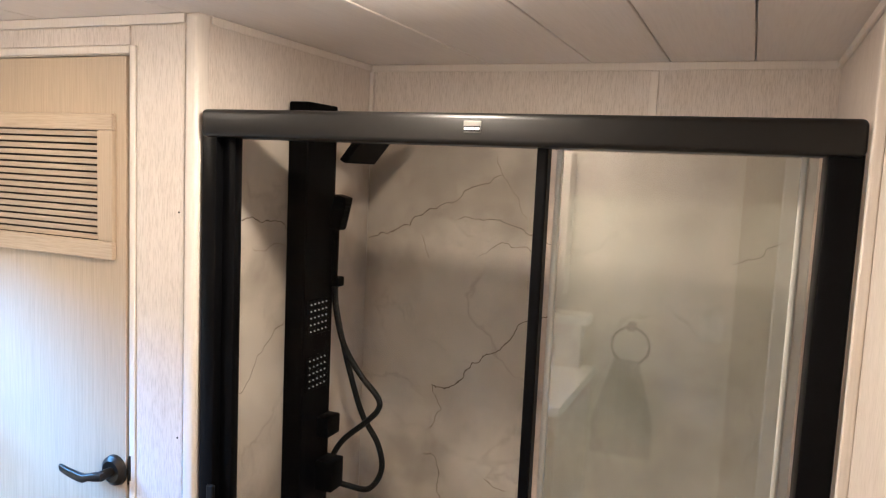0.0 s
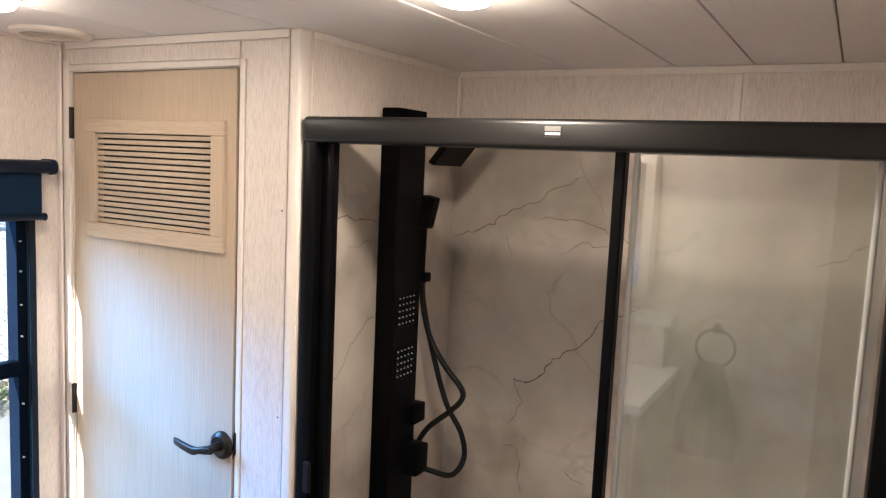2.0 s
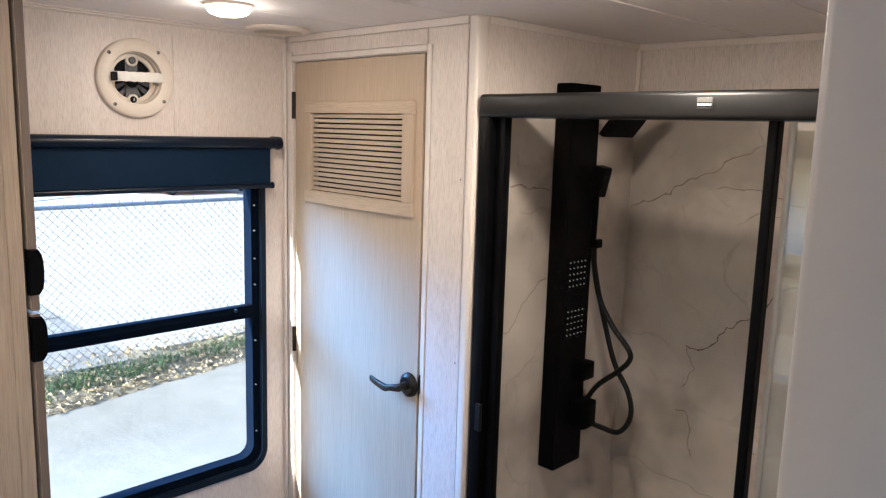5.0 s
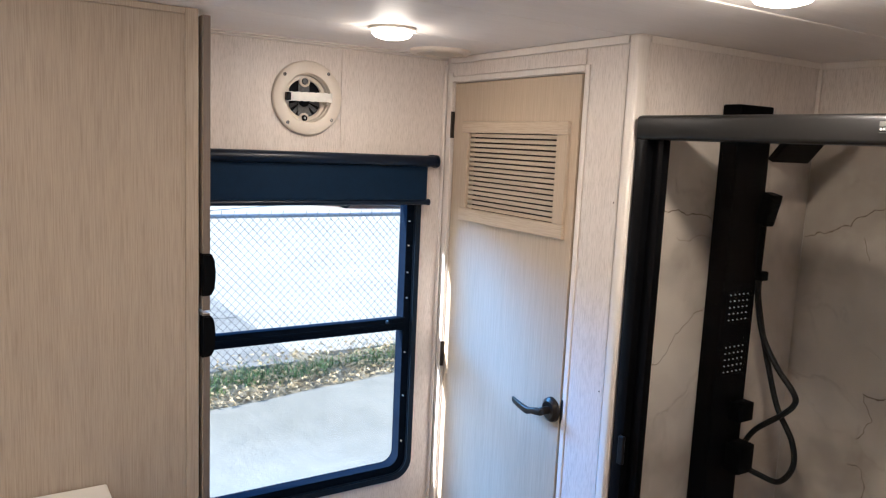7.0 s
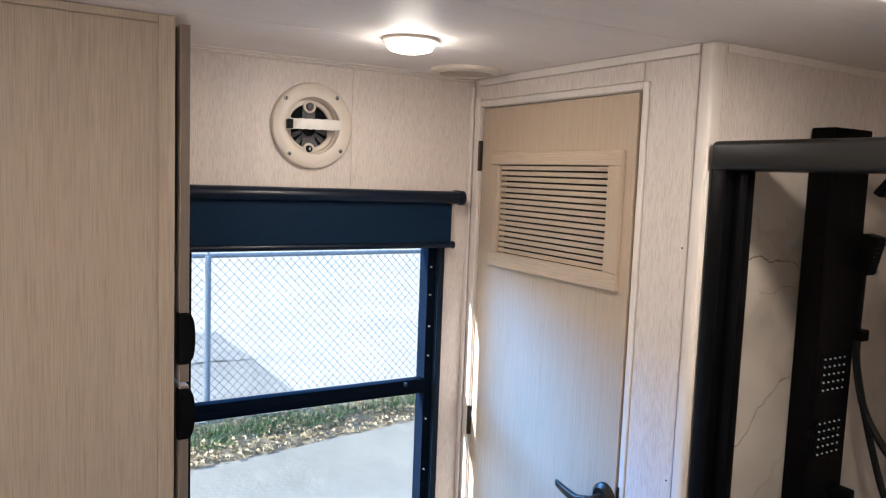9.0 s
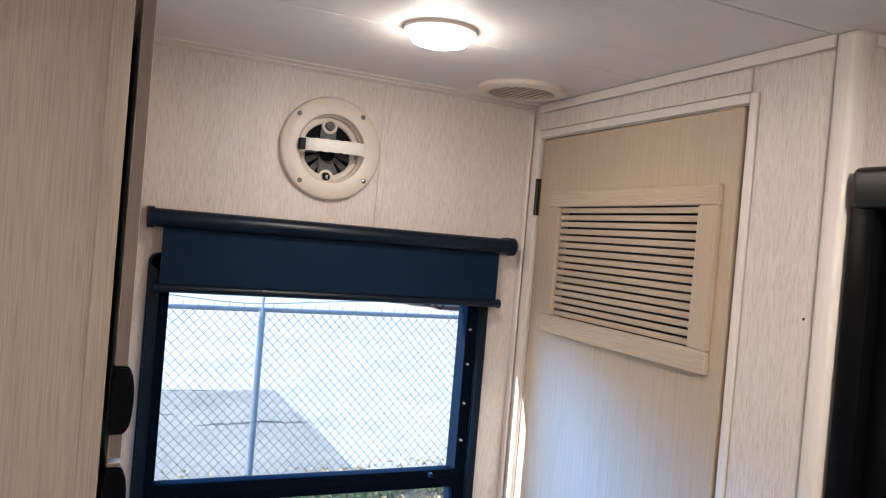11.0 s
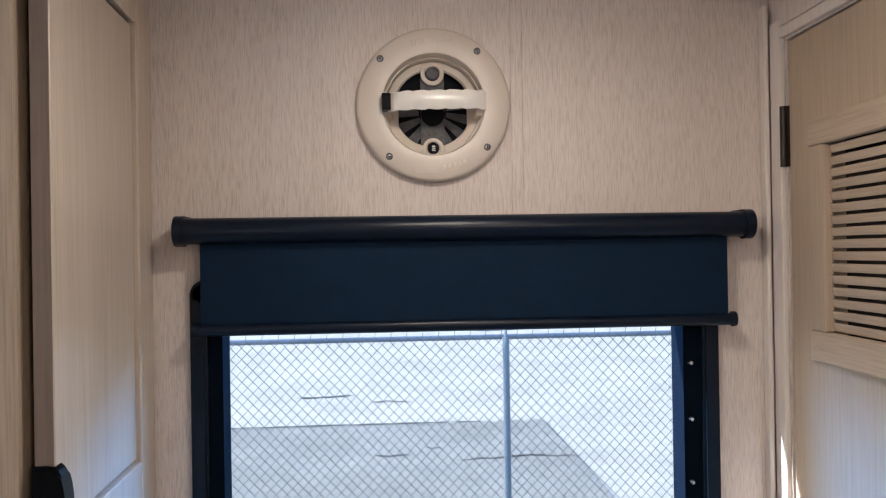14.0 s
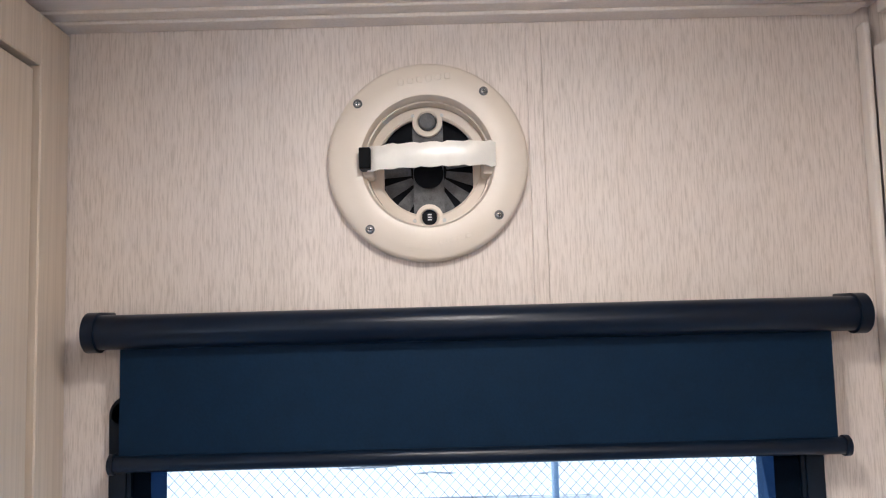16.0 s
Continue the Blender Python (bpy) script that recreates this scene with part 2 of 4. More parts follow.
def lathe(bm, profile, m=None, seg=48):
    """Turn a profile of (radius, height) round the z axis of the pose m."""
    m = m or Matrix()
    rings = []
    for r, h in profile:
        if r < 1e-6:
            rings.append([bm.verts.new(m @ Vector((0, 0, h)))] * seg)
        else:
            rings.append([bm.verts.new(m @ Vector((r * math.cos(2 * math.pi * i / seg), r * math.sin(2 * math.pi * i / seg), h))) for i in range(seg)])
    for a, b in zip(rings, rings[1:]):
        for i in range(seg):
            j = (i + 1) % seg
            vs = []
            for v in (a[i], a[j], b[j], b[i]):
                if v not in vs:
                    vs.append(v)
            if len(vs) > 2:
                bm.faces.new(vs)
    return bm


def tube(bm, points, radius, seg=10, steps=6):
    """A round tube along a smooth line through the points."""
    pts = [Vector(p) for p in points]
    line = []
    for i in range(len(pts) - 1):
        a, b, c, d = pts[max(i - 1, 0)], pts[i], pts[i + 1], pts[min(i + 2, len(pts) - 1)]
        for s in range(steps):
            t = s / steps
            line.append(0.5 * ((2 * b) + (c - a) * t + (2 * a - 5 * b + 4 * c - d) * t * t + (3 * b - a - 3 * c + d) * t ** 3))
    line.append(pts[-1])
    rings, up = [], Vector((0.3, 0.2, 1)).normalized()
    for i, p in enumerate(line):
        w = (line[min(i + 1, len(line) - 1)] - line[max(i - 1, 0)]).normalized()
        side = w.cross(up)
        side = side.normalized() if side.length > 1e-4 else w.orthogonal().normalized()
        up = side.cross(w).normalized()
        rings.append([bm.verts.new(p + radius * (math.cos(2 * math.pi * k / seg) * side + math.sin(2 * math.pi * k / seg) * up)) for k in range(seg)])
    for a, b in zip(rings, rings[1:]):
        for k in range(seg):
            bm.faces.new((a[k], a[(k + 1) % seg], b[(k + 1) % seg], b[k]))
    bm.faces.new(rings[0][::-1]), bm.faces.new(rings[-1])
    return bm


def rounded_loop(y0, y1, z0, z1, r_low, r_top, seg=8):
    pts = []
    for cy, cz, r, a0 in ((y1 - r_low, z0 + r_low, r_low, -90), (y1 - r_top, z1 - r_top, r_top, 0), (y0 + r_top, z1 - r_top, r_top, 90), (y0 + r_low, z0 + r_low, r_low, 180)):
        for i in range(seg + 1):
            a = radians(a0 + 90 * i / seg)
            pts.append((cy + r * math.cos(a), cz + r * math.sin(a)))
    return pts


def ring_frame(bm, outer, inner, x0, x1):
    """A frame in the y-z plane between two loops with the same number of points, from x0 to x1."""
    rows = [[bm.verts.new((x, y, z)) for y, z in loop] for loop, x in ((outer, x0), (outer, x1), (inner, x1), (inner, x0))]
    k = len(outer)
    for a, b in zip(rows, rows[1:] + rows[:1]):
        for i in range(k):
            bm.faces.new((a[i], a[(i + 1) % k], b[(i + 1) % k], b[i]))
    return bm


def part(name, bm, mat, parent=None, label="", smooth=False):
    bmesh.ops.recalc_face_normals(bm, faces=bm.faces)
    me = bpy.data.meshes.new(name)
    bm.to_mesh(me)
    bm.free()
    me.materials.append(mat)
    if smooth:
        for p in me.polygons:
            p.use_smooth = True
        me.set_sharp_from_angle(angle=radians(38))
    ob = new(name, me)
    if parent is not None:
        ob.parent = parent
    if label:
        ob["label"] = label
    return ob


def box_part(name, dims, mat, parent=None, label="", bevel=0.0, kind=""):
    ob = part(name, box(bmesh.new(), *dims, bevel), mat, parent, label)
    return tagged(ob, kind=kind) if kind else ob


def thing(name, label, category, group=""):
    return tagged(new(name), label, category, group)


def setting(name, bm, mat, label, category, smooth=False):
    return tagged(part(name, bm, mat, smooth=smooth), label, category, kind="structure")


def wall(name, dims, label, mat=None, bevel=0.0):
    return setting(name, box(bmesh.new(), *dims, bevel), mat or WALL, label, "wall")


# ---- large structure ----
ZC = 1.90                      # ceiling
XW = -1.995                    # window wall's inner face
YD = 1.275                     # door wall's inner face
YB = 2.01                      # shower's back wall
XL = -1.16                     # shower's left wall
YS = -0.45                     # wall behind the vanity
setting("floor", box(bmesh.new(), -2.05, 1.25, -1.45, 2.06, -0.06, 0.0), FLOOR, "brown plank vinyl floor", "floor")

bm = bmesh.new()
box(bm, -2.05, 1.25, -1.45, 2.06, ZC + 0.012, ZC + 0.06)
seams = [1.2, 1.033, 0.838, 0.643, 0.448, 0.253, 0.058, -0.137, -0.332, -0.527, -0.81, -1.20, -1.59, -2.045]
for a, b in zip(seams, seams[1:]):
    box(bm, b + 0.0018, a - 0.0018, -1.44, 2.05, ZC, ZC + 0.013, 0.0015, 1)
box(bm, -0.819, -0.801, -1.44, 2.004, ZC - 0.003, ZC + 0.002, 0.001, 1)
box(bm, -2.05, 1.25, 2.061, 2.08, ZC - 0.02, ZC + 0.06)
box(bm, -2.05, 1.25, -1.47, -1.451, ZC - 0.02, ZC + 0.06)
setting("ceiling", bm, CEILING_GRAIN, "pale vinyl ceiling boards with thin seams", "ceiling")

# window wall with its opening
WY0, WY1, WZ0, WZ1 = 0.470, 1.178, 0.50, 1.50
VY, VZ = 0.7915, 1.7385         # the round vent's middle
bm = bmesh.new()
box(bm, XW - 0.055, XW, -0.5, WY0, 0, ZC)
box(bm, XW - 0.055, XW, WY1, 2.06, 0, ZC)
box(bm, XW - 0.055, XW, WY0, WY1, 0, WZ0)
box(bm, XW - 0.055, XW, WY0, VY - 0.0695, WZ1, ZC)
box(bm, XW - 0.055, XW, VY + 0.0695, WY1, WZ1, ZC)
box(bm, XW - 0.055, XW, VY - 0.0695, VY + 0.0695, WZ1, VZ - 0.0695)
box(bm, XW - 0.055, XW, VY - 0.0695, VY + 0.0695, VZ + 0.0695, ZC)
wall_w = setting("wall_west", bm, WALL, "cream vertical-grained vinyl wall panel", "wall")
bm = bmesh.new()
box(bm, XW, XW + 0.003, 0.901, 0.918, WZ1 - 0.02, ZC - 0.009, 0.001, 1)
setting("trim_batten", bm, WALL, "narrow cream batten over the wall panel joint", "trim")
bm = bmesh.new()
box(bm, XW, XW + 0.046, 0.37, YD - 0.013, ZC - 0.004, ZC, 0.001, 1)
box(bm, XW, XW + 0.027, 0.37, YD - 0.013, ZC - 0.008, ZC - 0.0035, 0.0015, 1)
setting("trim_crown_west", bm, TRIM, "thin cream crown strip along the ceiling", "trim")

# door wall: closet behind the door
DX0, DX1, DZ = -1.948, -1.338, 1.82
bm = bmesh.new()
box(bm, XW, DX0, YD + 0.004, YD + 0.04, 0, ZC)
box(bm, DX1, XL - 0.001, YD + 0.004, YD + 0.04, 0, ZC)
box(bm, DX0, DX1, YD + 0.004, YD + 0.04, DZ, ZC)
setting("wall_north", bm, WALL, "cream vinyl wall round the closet door", "wall")
wall("wall_closet_back", (XW, XL - 0.03, 1.75, 1.79, 0, ZC), "plain closet back wall")
bm = bmesh.new()
box(bm, DX0 - 0.030, DX0 - 0.002, YD - 0.004, YD + 0.004, 0, DZ + 0.03, 0.002)
box(bm, DX1 + 0.002, DX1 + 0.018, YD - 0.004, YD + 0.004, 0, DZ + 0.018, 0.002)
box(bm, DX0 - 0.002, DX1 + 0.002, YD - 0.004, YD + 0.004, DZ + 0.002, DZ + 0.018, 0.002)
casing = setting("door_casing", bm, TRIM, "narrow cream casing round the closet door", "trim")
part("strike_plate", box(bmesh.new(), DX1 + 0.0005, DX1 + 0.007, YD - 0.0055, YD - 0.0035, 0.900, 0.956, 0.0005, 1), BRONZE, casing, "dark bronze strike plate")
bm = bmesh.new()
box(bm, DX0 - 0.004, DX1 - 0.0, YD - 0.001, YD + 0.004, DZ + 0.020, 1.878, 0.001, 1)
setting("trim_door_head", bm, WALL, "cream head panel over the closet door", "trim")
bm = bmesh.new()
box(bm, DX1 + 0.020, XL - 0.032, YD - 0.001, YD + 0.004, 0, 1.878, 0.001, 1)
setting("trim_pillar_panel", bm, WALL, "cream pillar panel beside the shower", "trim")
bm = bmesh.new()
box(bm, XL - 0.030, XL + 0.002, YD - 0.006, YD + 0.034, 0, ZC - 0.001, 0.008, 3)
setting("trim_corner_post", bm, TRIM, "rounded cream corner trim of the pillar", "trim", True)
bm = bmesh.new()
box(bm, XW + 0.032, XL - 0.032, YD - 0.006, YD + 0.003, 1.880, ZC - 0.001, 0.002)
setting("trim_crown_north", bm, TRIM, "thin cream strip over the closet door", "trim")
bm = bmesh.new()
box(bm, XW + 0.001, XW + 0.017, YD - 0.012, YD - 0.004, 0, 1.878, 0.003)
setting("trim_corner_strip", bm, TRIM, "narrow cream strip in the window corner", "trim")

# shower alcove: left, back and right walls, marble panels in their lower part
MZ = 1.715
wall("wall_shower_west", (XL - 0.03, XL, YD + 0.04, YB, 0, ZC), "cream vinyl wall above the shower")
wall("wall_shower_north", (XL - 0.03, 0.09, YB, YB + 0.04, 0, ZC), "cream vinyl wall above the shower back")
wall("wall_partition", (0.046, 0.086, 0.335, YB, 0, ZC), "cream vinyl partition wall beside the shower")
bm = bmesh.new()
box(bm, -0.377, -0.357, YB - 0.004, YB, MZ, ZC - 0.022, 0.001, 1)
box(bm, XL, 0.046, YB - 0.006, YB, ZC - 0.020, ZC - 0.001, 0.002)
setting("trim_back", bm, TRIM, "cream joint strips on the shower's upper wall", "trim")
bm = bmesh.new()
box(bm, XL, XL + 0.005, YD + 0.036, YB - 0.008, ZC - 0.018, ZC - 0.001, 0.002)
box(bm, XL, XL + 0.012, YB - 0.014, YB - 0.008, MZ, ZC - 0.02, 0.002)
setting("trim_shower_west", bm, TRIM, "cream corner strips of the shower's upper wall", "trim")
bm = bmesh.new()
box(bm, 0.038, 0.046, 0.36, YB - 0.008, ZC - 0.018, ZC - 0.001, 0.002)
box(bm, 0.030, 0.046, 1.255, 1.272, 0, ZC - 0.02, 0.003)
setting("trim_partition", bm, TRIM, "cream trim strips on the partition wall", "trim")
bm = bmesh.new()
box(bm, -0.040, 0.020, 0.310, 0.350, 0, ZC - 0.001, 0.006, 3)
box(bm, 0.020, 0.095, 0.318, 0.352, 0, ZC - 0.001, 0.003, 2)
setting("door_jamb", bm, plain_material("white_jamb", (0.52, 0.505, 0.50), 0.4, vary=0.03), "white jamb at the bathroom's entrance", "door jamb", True)
for nm, dims in (("wall_marble_west", (XL, XL + 0.004, YD + 0.045, YB - 0.006, 0.12, MZ)), ("wall_marble_north", (XL + 0.005, 0.039, YB - 0.006, YB - 0.001, 0.12, MZ)), ("wall_marble_east", (0.041, 0.045, 1.33, YB - 0.006, 0.12, MZ))):
    setting(nm, box(bmesh.new(), *dims), MARBLE, "beige veined marble-look shower wall panel", "shower wall")



def vein(points, width, seed, plane):
    """A jagged brown vein printed on a marble panel, through a few bends."""
    rg = random.Random(seed)
    line = [Vector(p) for p in points]
    for _ in range(4):
        out = [line[0]]
        for a, b in zip(line, line[1:]):
            d = b - a
            out += [(a + b) / 2 + Vector((-d.y, d.x)) * rg.uniform(-0.17, 0.17), b]
        line = out
    bm = bmesh.new()
    rows = []
    for i, p in enumerate(line):
        d = (line[min(i + 1, len(line) - 1)] - line[max(i - 1, 0)]).normalized()
        w = width * (0.25 + 0.75 * abs(noise.noise((i * 0.23, seed, 0)))) * min(1, i / 3 + 0.15, (len(line) - 1 - i) / 3 + 0.15)
        nrm = Vector((-d.y, d.x)) * w
        rows.append([bm.verts.new(plane(p + nrm)), bm.verts.new(plane(p - nrm))])
    for a, b in zip(rows, rows[1:]):
        bm.faces.new((a[0], a[1], b[1], b[0]))
    return bm


def back_plane(p):
    return (p.x, YB - 0.0066, p.y)


def side_plane(p):
    return (XL + 0.0046, p.x, p.y)


marble_back, marble_side = bpy.data.objects["wall_marble_north"], bpy.data.objects["wall_marble_west"]
VEIN_A = plain_material("vein_brown", (0.19, 0.138, 0.10), 0.4, vary=0.3, scale=60, bumpy=0)
VEIN_B = plain_material("vein_faint", (0.27, 0.21, 0.165), 0.4, vary=0.2, scale=60, bumpy=0)
for i, (pts, w, mt, plane, own) in enumerate((
        ([(-1.150, 1.402), (-1.128, 1.410), (-1.055, 1.436), (-0.994, 1.478), (-0.917, 1.515), (-0.835, 1.567), (-0.746, 1.603)], 0.0034, VEIN_A, back_plane, marble_back),
        ([(-0.931, 0.994), (-0.899, 0.990), (-0.856, 1.006), (-0.831, 1.031), (-0.808, 1.075), (-0.767, 1.105), (-0.719, 1.136), (-0.689, 1.179), (-0.640, 1.225), (-0.56, 1.262)], 0.0042, VEIN_A, back_plane, marble_back),
        ([(-0.925, 0.991), (-0.909, 0.952), (-0.896, 0.929), (-0.915, 0.895), (-0.935, 0.860)], 0.0026, VEIN_A, back_plane, marble_back),
        ([(-0.951, 0.782), (-0.912, 0.785), (-0.899, 0.752), (-0.900, 0.700), (-0.885, 0.650)], 0.0030, VEIN_A, back_plane, marble_back),
        ([(-0.880, 1.474), (-0.764, 1.481), (-0.706, 1.467), (-0.665, 1.447), (-0.60, 1.425)], 0.0028, VEIN_A, back_plane, marble_back),
        ([(-0.979, 1.422), (-0.968, 1.390), (-0.958, 1.355)], 0.0020, VEIN_B, back_plane, marble_back),
        ([(-0.807, 1.372), (-0.759, 1.408), (-0.695, 1.410), (-0.640, 1.395)], 0.0022, VEIN_B, back_plane, marble_back),
        ([(-1.15, 0.560), (-1.07, 0.585), (-0.97, 0.560), (-0.80, 0.545), (-0.70, 0.500)], 0.0024, VEIN_B, back_plane, marble_back),
        ([(-0.76, 0.745), (-0.72, 0.725), (-0.69, 0.722)], 0.0034, VEIN_B, back_plane, marble_back),
        ([(-0.766, 1.663), (-0.746, 1.603), (-0.700, 1.545), (-0.672, 1.490)], 0.0020, VEIN_B, back_plane, marble_back),
        ([(-0.160, 1.417), (-0.085, 1.437), (-0.032, 1.476)], 0.0026, VEIN_A, back_plane, marble_back),
        ([(1.34, 1.480), (1.397, 1.485), (1.447, 1.486), (1.523, 1.473), (1.593, 1.449), (1.75, 1.40)], 0.0032, VEIN_A, side_plane, marble_side),
        ([(1.33, 1.01), (1.405, 1.088), (1.481, 1.163), (1.546, 1.212), (1.592, 1.225), (1.74, 1.26)], 0.0028, VEIN_A, side_plane, marble_side),
        ([(1.45, 1.419), (1.536, 1.419), (1.595, 1.404)], 0.0020, VEIN_B, side_plane, marble_side))):
    part("vein", vein(pts, w, 30 + i, plane), mt, own)

# the rest of the bathroom and the passage behind the camera
wall("wall_south", (-2.05, 0.075, YS - 0.04, YS, 0, ZC), "cream vinyl wall behind the vanity")
# this wall's opening is added to hold the unseen fill lamp
bm = bmesh.new()
box(bm, 1.20, 1.24, -1.44, -1.05, 0, ZC)
box(bm, 1.20, 1.24, 0.15, 2.05, 0, ZC)
box(bm, 1.20, 1.24, -1.05, 0.15, 0, 0.95)
box(bm, 1.20, 1.24, -1.05, 0.15, 1.65, ZC)
setting("wall_passage_east", bm, WALL, "cream vinyl wall of the passage with an added window opening", "wall")
wall("wall_passage_north", (0.096, 1.2, 0.95, 0.99, 0, ZC), "cream vinyl end wall of the passage")
wall("wall_passage_south", (0.076, 1.2, -1.43, -1.39, 0, ZC), "cream vinyl end wall of the passage")
wall("wall_passage_west", (0.035, 0.075, -1.39, YS - 0.042, 0, ZC), "cream vinyl wall of the passage")
# tan board added where the glass reflects a darker band at the entrance
bm = bmesh.new()
box(bm, -0.15, 0.070, YS, YS + 0.02, 0, 1.86, 0.003)
setting("entrance_board_south", bm, CABINET, "tan board added for the darker band at the bathroom's entrance", "trim")


bm = bmesh.new()
for z in (1.50, 1.02, 0.55):
    cyl(bm, (-1.205, YD - 0.0016, z), (-1.205, YD - 0.0008, z), 0.0022, seg=8)
setting("trim_nails", bm, BRONZE, "small nail heads on the pillar panel", "nails")


# ---- window ----
win = tagged(new("window_1"), "black metal-framed window with one crossbar and rounded lower corners", "window", kind="structure")
bm = bmesh.new()
ring_frame(bm, rounded_loop(0.455, 1.192, 0.485, 1.50, 0.07, 0.02), rounded_loop(0.478, 1.168, 0.510, 1.48, 0.055, 0.015), XW + 0.001, XW + 0.016)
bmesh.ops.bevel(bm, geom=[e for e in bm.edges if e.calc_length() < 2 and all(abs(v.co.x - XW - 0.016) < 1e-4 for v in e.verts)], offset=0.004, segments=2, affect="EDGES")
part("window_frame", bm, WIN_FRAME, win, smooth=True)
bm = bmesh.new()
ring_frame(bm, rounded_loop(0.476, 1.170, 0.508, 1.482, 0.055, 0.015), rounded_loop(0.497, 1.142, 0.536, 1.45, 0.04, 0.01), XW - 0.038, XW + 0.007)
part("inner_frame", bm, GASKET, win, smooth=True)
bm = bmesh.new()
box(bm, XW - 0.022, XW + 0.010, 0.494, 1.150, 1.008, 1.050, 0.004)
box(bm, XW - 0.010, XW + 0.013, 0.496, 1.140, 1.022, 1.034, 0.003)
part("crossbar", bm, GASKET, win, smooth=True)
for z0, z1, x in ((0.535, 1.012, XW - 0.030), (1.046, 1.455, XW - 0.024)):
    p = part("pane", box(bmesh.new(), x, x + 0.003, 0.492, 1.147, z0, z1), GLASS_WIN, win)
    p.visible_shadow = False
for z in (0.62, 0.78, 0.93, 1.115, 1.20, 1.29, 1.37):
    bm = bmesh.new()
    lathe(bm, [(0, 0.003), (0.0025, 0.0025), (0.0042, 0)], Matrix.Translation((XW + 0.007, 1.153, z)) @ Matrix.Rotation(radians(90), 4, "Y"), 12)
    part("screw", bm, CHROME, win, "small steel screw", True)
bm = bmesh.new()
box(bm, XW + 0.008, XW + 0.022, 1.075, 1.083, 1.036, 1.046, 0.002)
part("latch", bm, WIN_FRAME, win)

# ---- roller shade over the window ----
shade = thing("roller_shade", "navy-black roller shade half drawn over the window", "roller shade")
XT = -1.957
bm = bmesh.new()
cyl(bm, (XT, 0.455, 1.566), (XT, 1.219, 1.566), 0.0175, seg=32)
box(bm, XT - 0.034, XT, 0.456, 1.218, 1.572, 1.5835, 0.001)
part("cassette", bm, SHADE_METAL, shade, smooth=True)
for y0, y1 in ((0.445, 0.457), (1.217, 1.229)):
    bm = bmesh.new()
    cyl(bm, (XT, y0, 1.566), (XT, y1, 1.566), 0.0205, seg=32)
    box(bm, XW + 0.001, XT, y0, y1, 1.556, 1.5865, 0.002)
    part("end_cap", bm, SHADE_METAL, shade, smooth=True)
bm = bmesh.new()
box(bm, XT - 0.006, XT - 0.004, 0.475, 1.197, 1.432, 1.566)
part("cloth", bm, SHADE, shade)
bm = bmesh.new()
cyl(bm, (XT - 0.005, 0.470, 1.434), (XT - 0.005, 1.203, 1.434), 0.0085, seg=20)
cyl(bm, (XT - 0.005, 0.466, 1.434), (XT - 0.005, 0.471, 1.434), 0.0105, seg=20)
cyl(bm, (XT - 0.005, 1.202, 1.434), (XT - 0.005, 1.207, 1.434), 0.0105, seg=20)
part("bottom_bar", bm, SHADE_METAL, shade, smooth=True)

# ---- round wall vent, sunk into the wall ----
vent = thing("wall_vent", "round cream plastic wall vent with a taped pull handle", "vent")
VM = Matrix.Translation((XW, VY, VZ)) @ Matrix.Rotation(radians(90), 4, "Y")
PX = -0.016                     # the sunken plate's face, behind the wall's


def vent_at(y, z, x=0.0):
    return Matrix.Translation((XW + x, VY + y, VZ + z)) @ Matrix.Rotation(radians(90), 4, "Y")


bm = bmesh.new()
lathe(bm, [(0.0672, 0.0002), (0.1075, 0.0002), (0.1075, 0.008), (0.1062, 0.0125), (0.1030, 0.0152), (0.0780, 0.0165), (0.0715, 0.0150), (0.0690, 0.0095), (0.0680, -0.030), (0.0665, -0.030), (0.0672, 0.0002)], VM, 72)
part("flange", bm, WHITE_PLASTIC, vent, smooth=True)
bm = bmesh.new()
lathe(bm, [(0.0662, PX - 0.006), (0.0662, PX), (0.0570, PX + 0.001), (0.0548, PX - 0.001), (0.0548, PX - 0.006), (0.0662, PX - 0.006)], VM, 64)
part("inner_ring", bm, WHITE_PLASTIC, vent, smooth=True)
# near-black disc puts the shade inside the fan opening into colour
bm = bmesh.new()
lathe(bm, [(0, -0.034), (0.0675, -0.034), (0.0675, -0.031), (0, -0.031)], VM, 48)
part("opening_shade", bm, DARK, vent, "near-black disc painting the shaded fan opening")
part("insect_screen", box(bmesh.new(), XW + PX - 0.0075, XW + PX - 0.006, VY - 0.017, VY + 0.017, VZ - 0.052, VZ + 0.052), SCREEN, vent, "grey woven screen band")
for s, n in ((-1, 3), (1, 4)):
    for k in range(n):
        a = radians(-62 + 26 * k) if s > 0 else radians(180 + 56 - 28 * k)
        bm = bmesh.new()
        vs = [bm.verts.new((XW + PX + dx, VY + r * math.cos(a + da), VZ - 0.004 + r * math.sin(a + da))) for r, da, dx in ((0.020, -0.16, -0.012), (0.052, -0.17, -0.009), (0.054, 0.12, -0.014), (0.020, 0.20, -0.013))]
        vs += [bm.verts.new(v.co - Vector((0.0012, 0, 0))) for v in vs]
        for q in ((0, 1, 2, 3), (7, 6, 5, 4), (0, 4, 5, 1), (1, 5, 6, 2), (2, 6, 7, 3), (3, 7, 4, 0)):
            bm.faces.new([vs[i] for i in q])
        part("fan_blade", bm, SCREEN, vent)
bm = bmesh.new()
lathe(bm, [(0, 0.0), (0.0165, 0.0), (0.0165, 0.004), (0.013, 0.006), (0, 0.0065)], vent_at(0, -0.008, PX - 0.006), 32)
part("fan_hub", bm, DARK, vent, "dark fan hub", True)
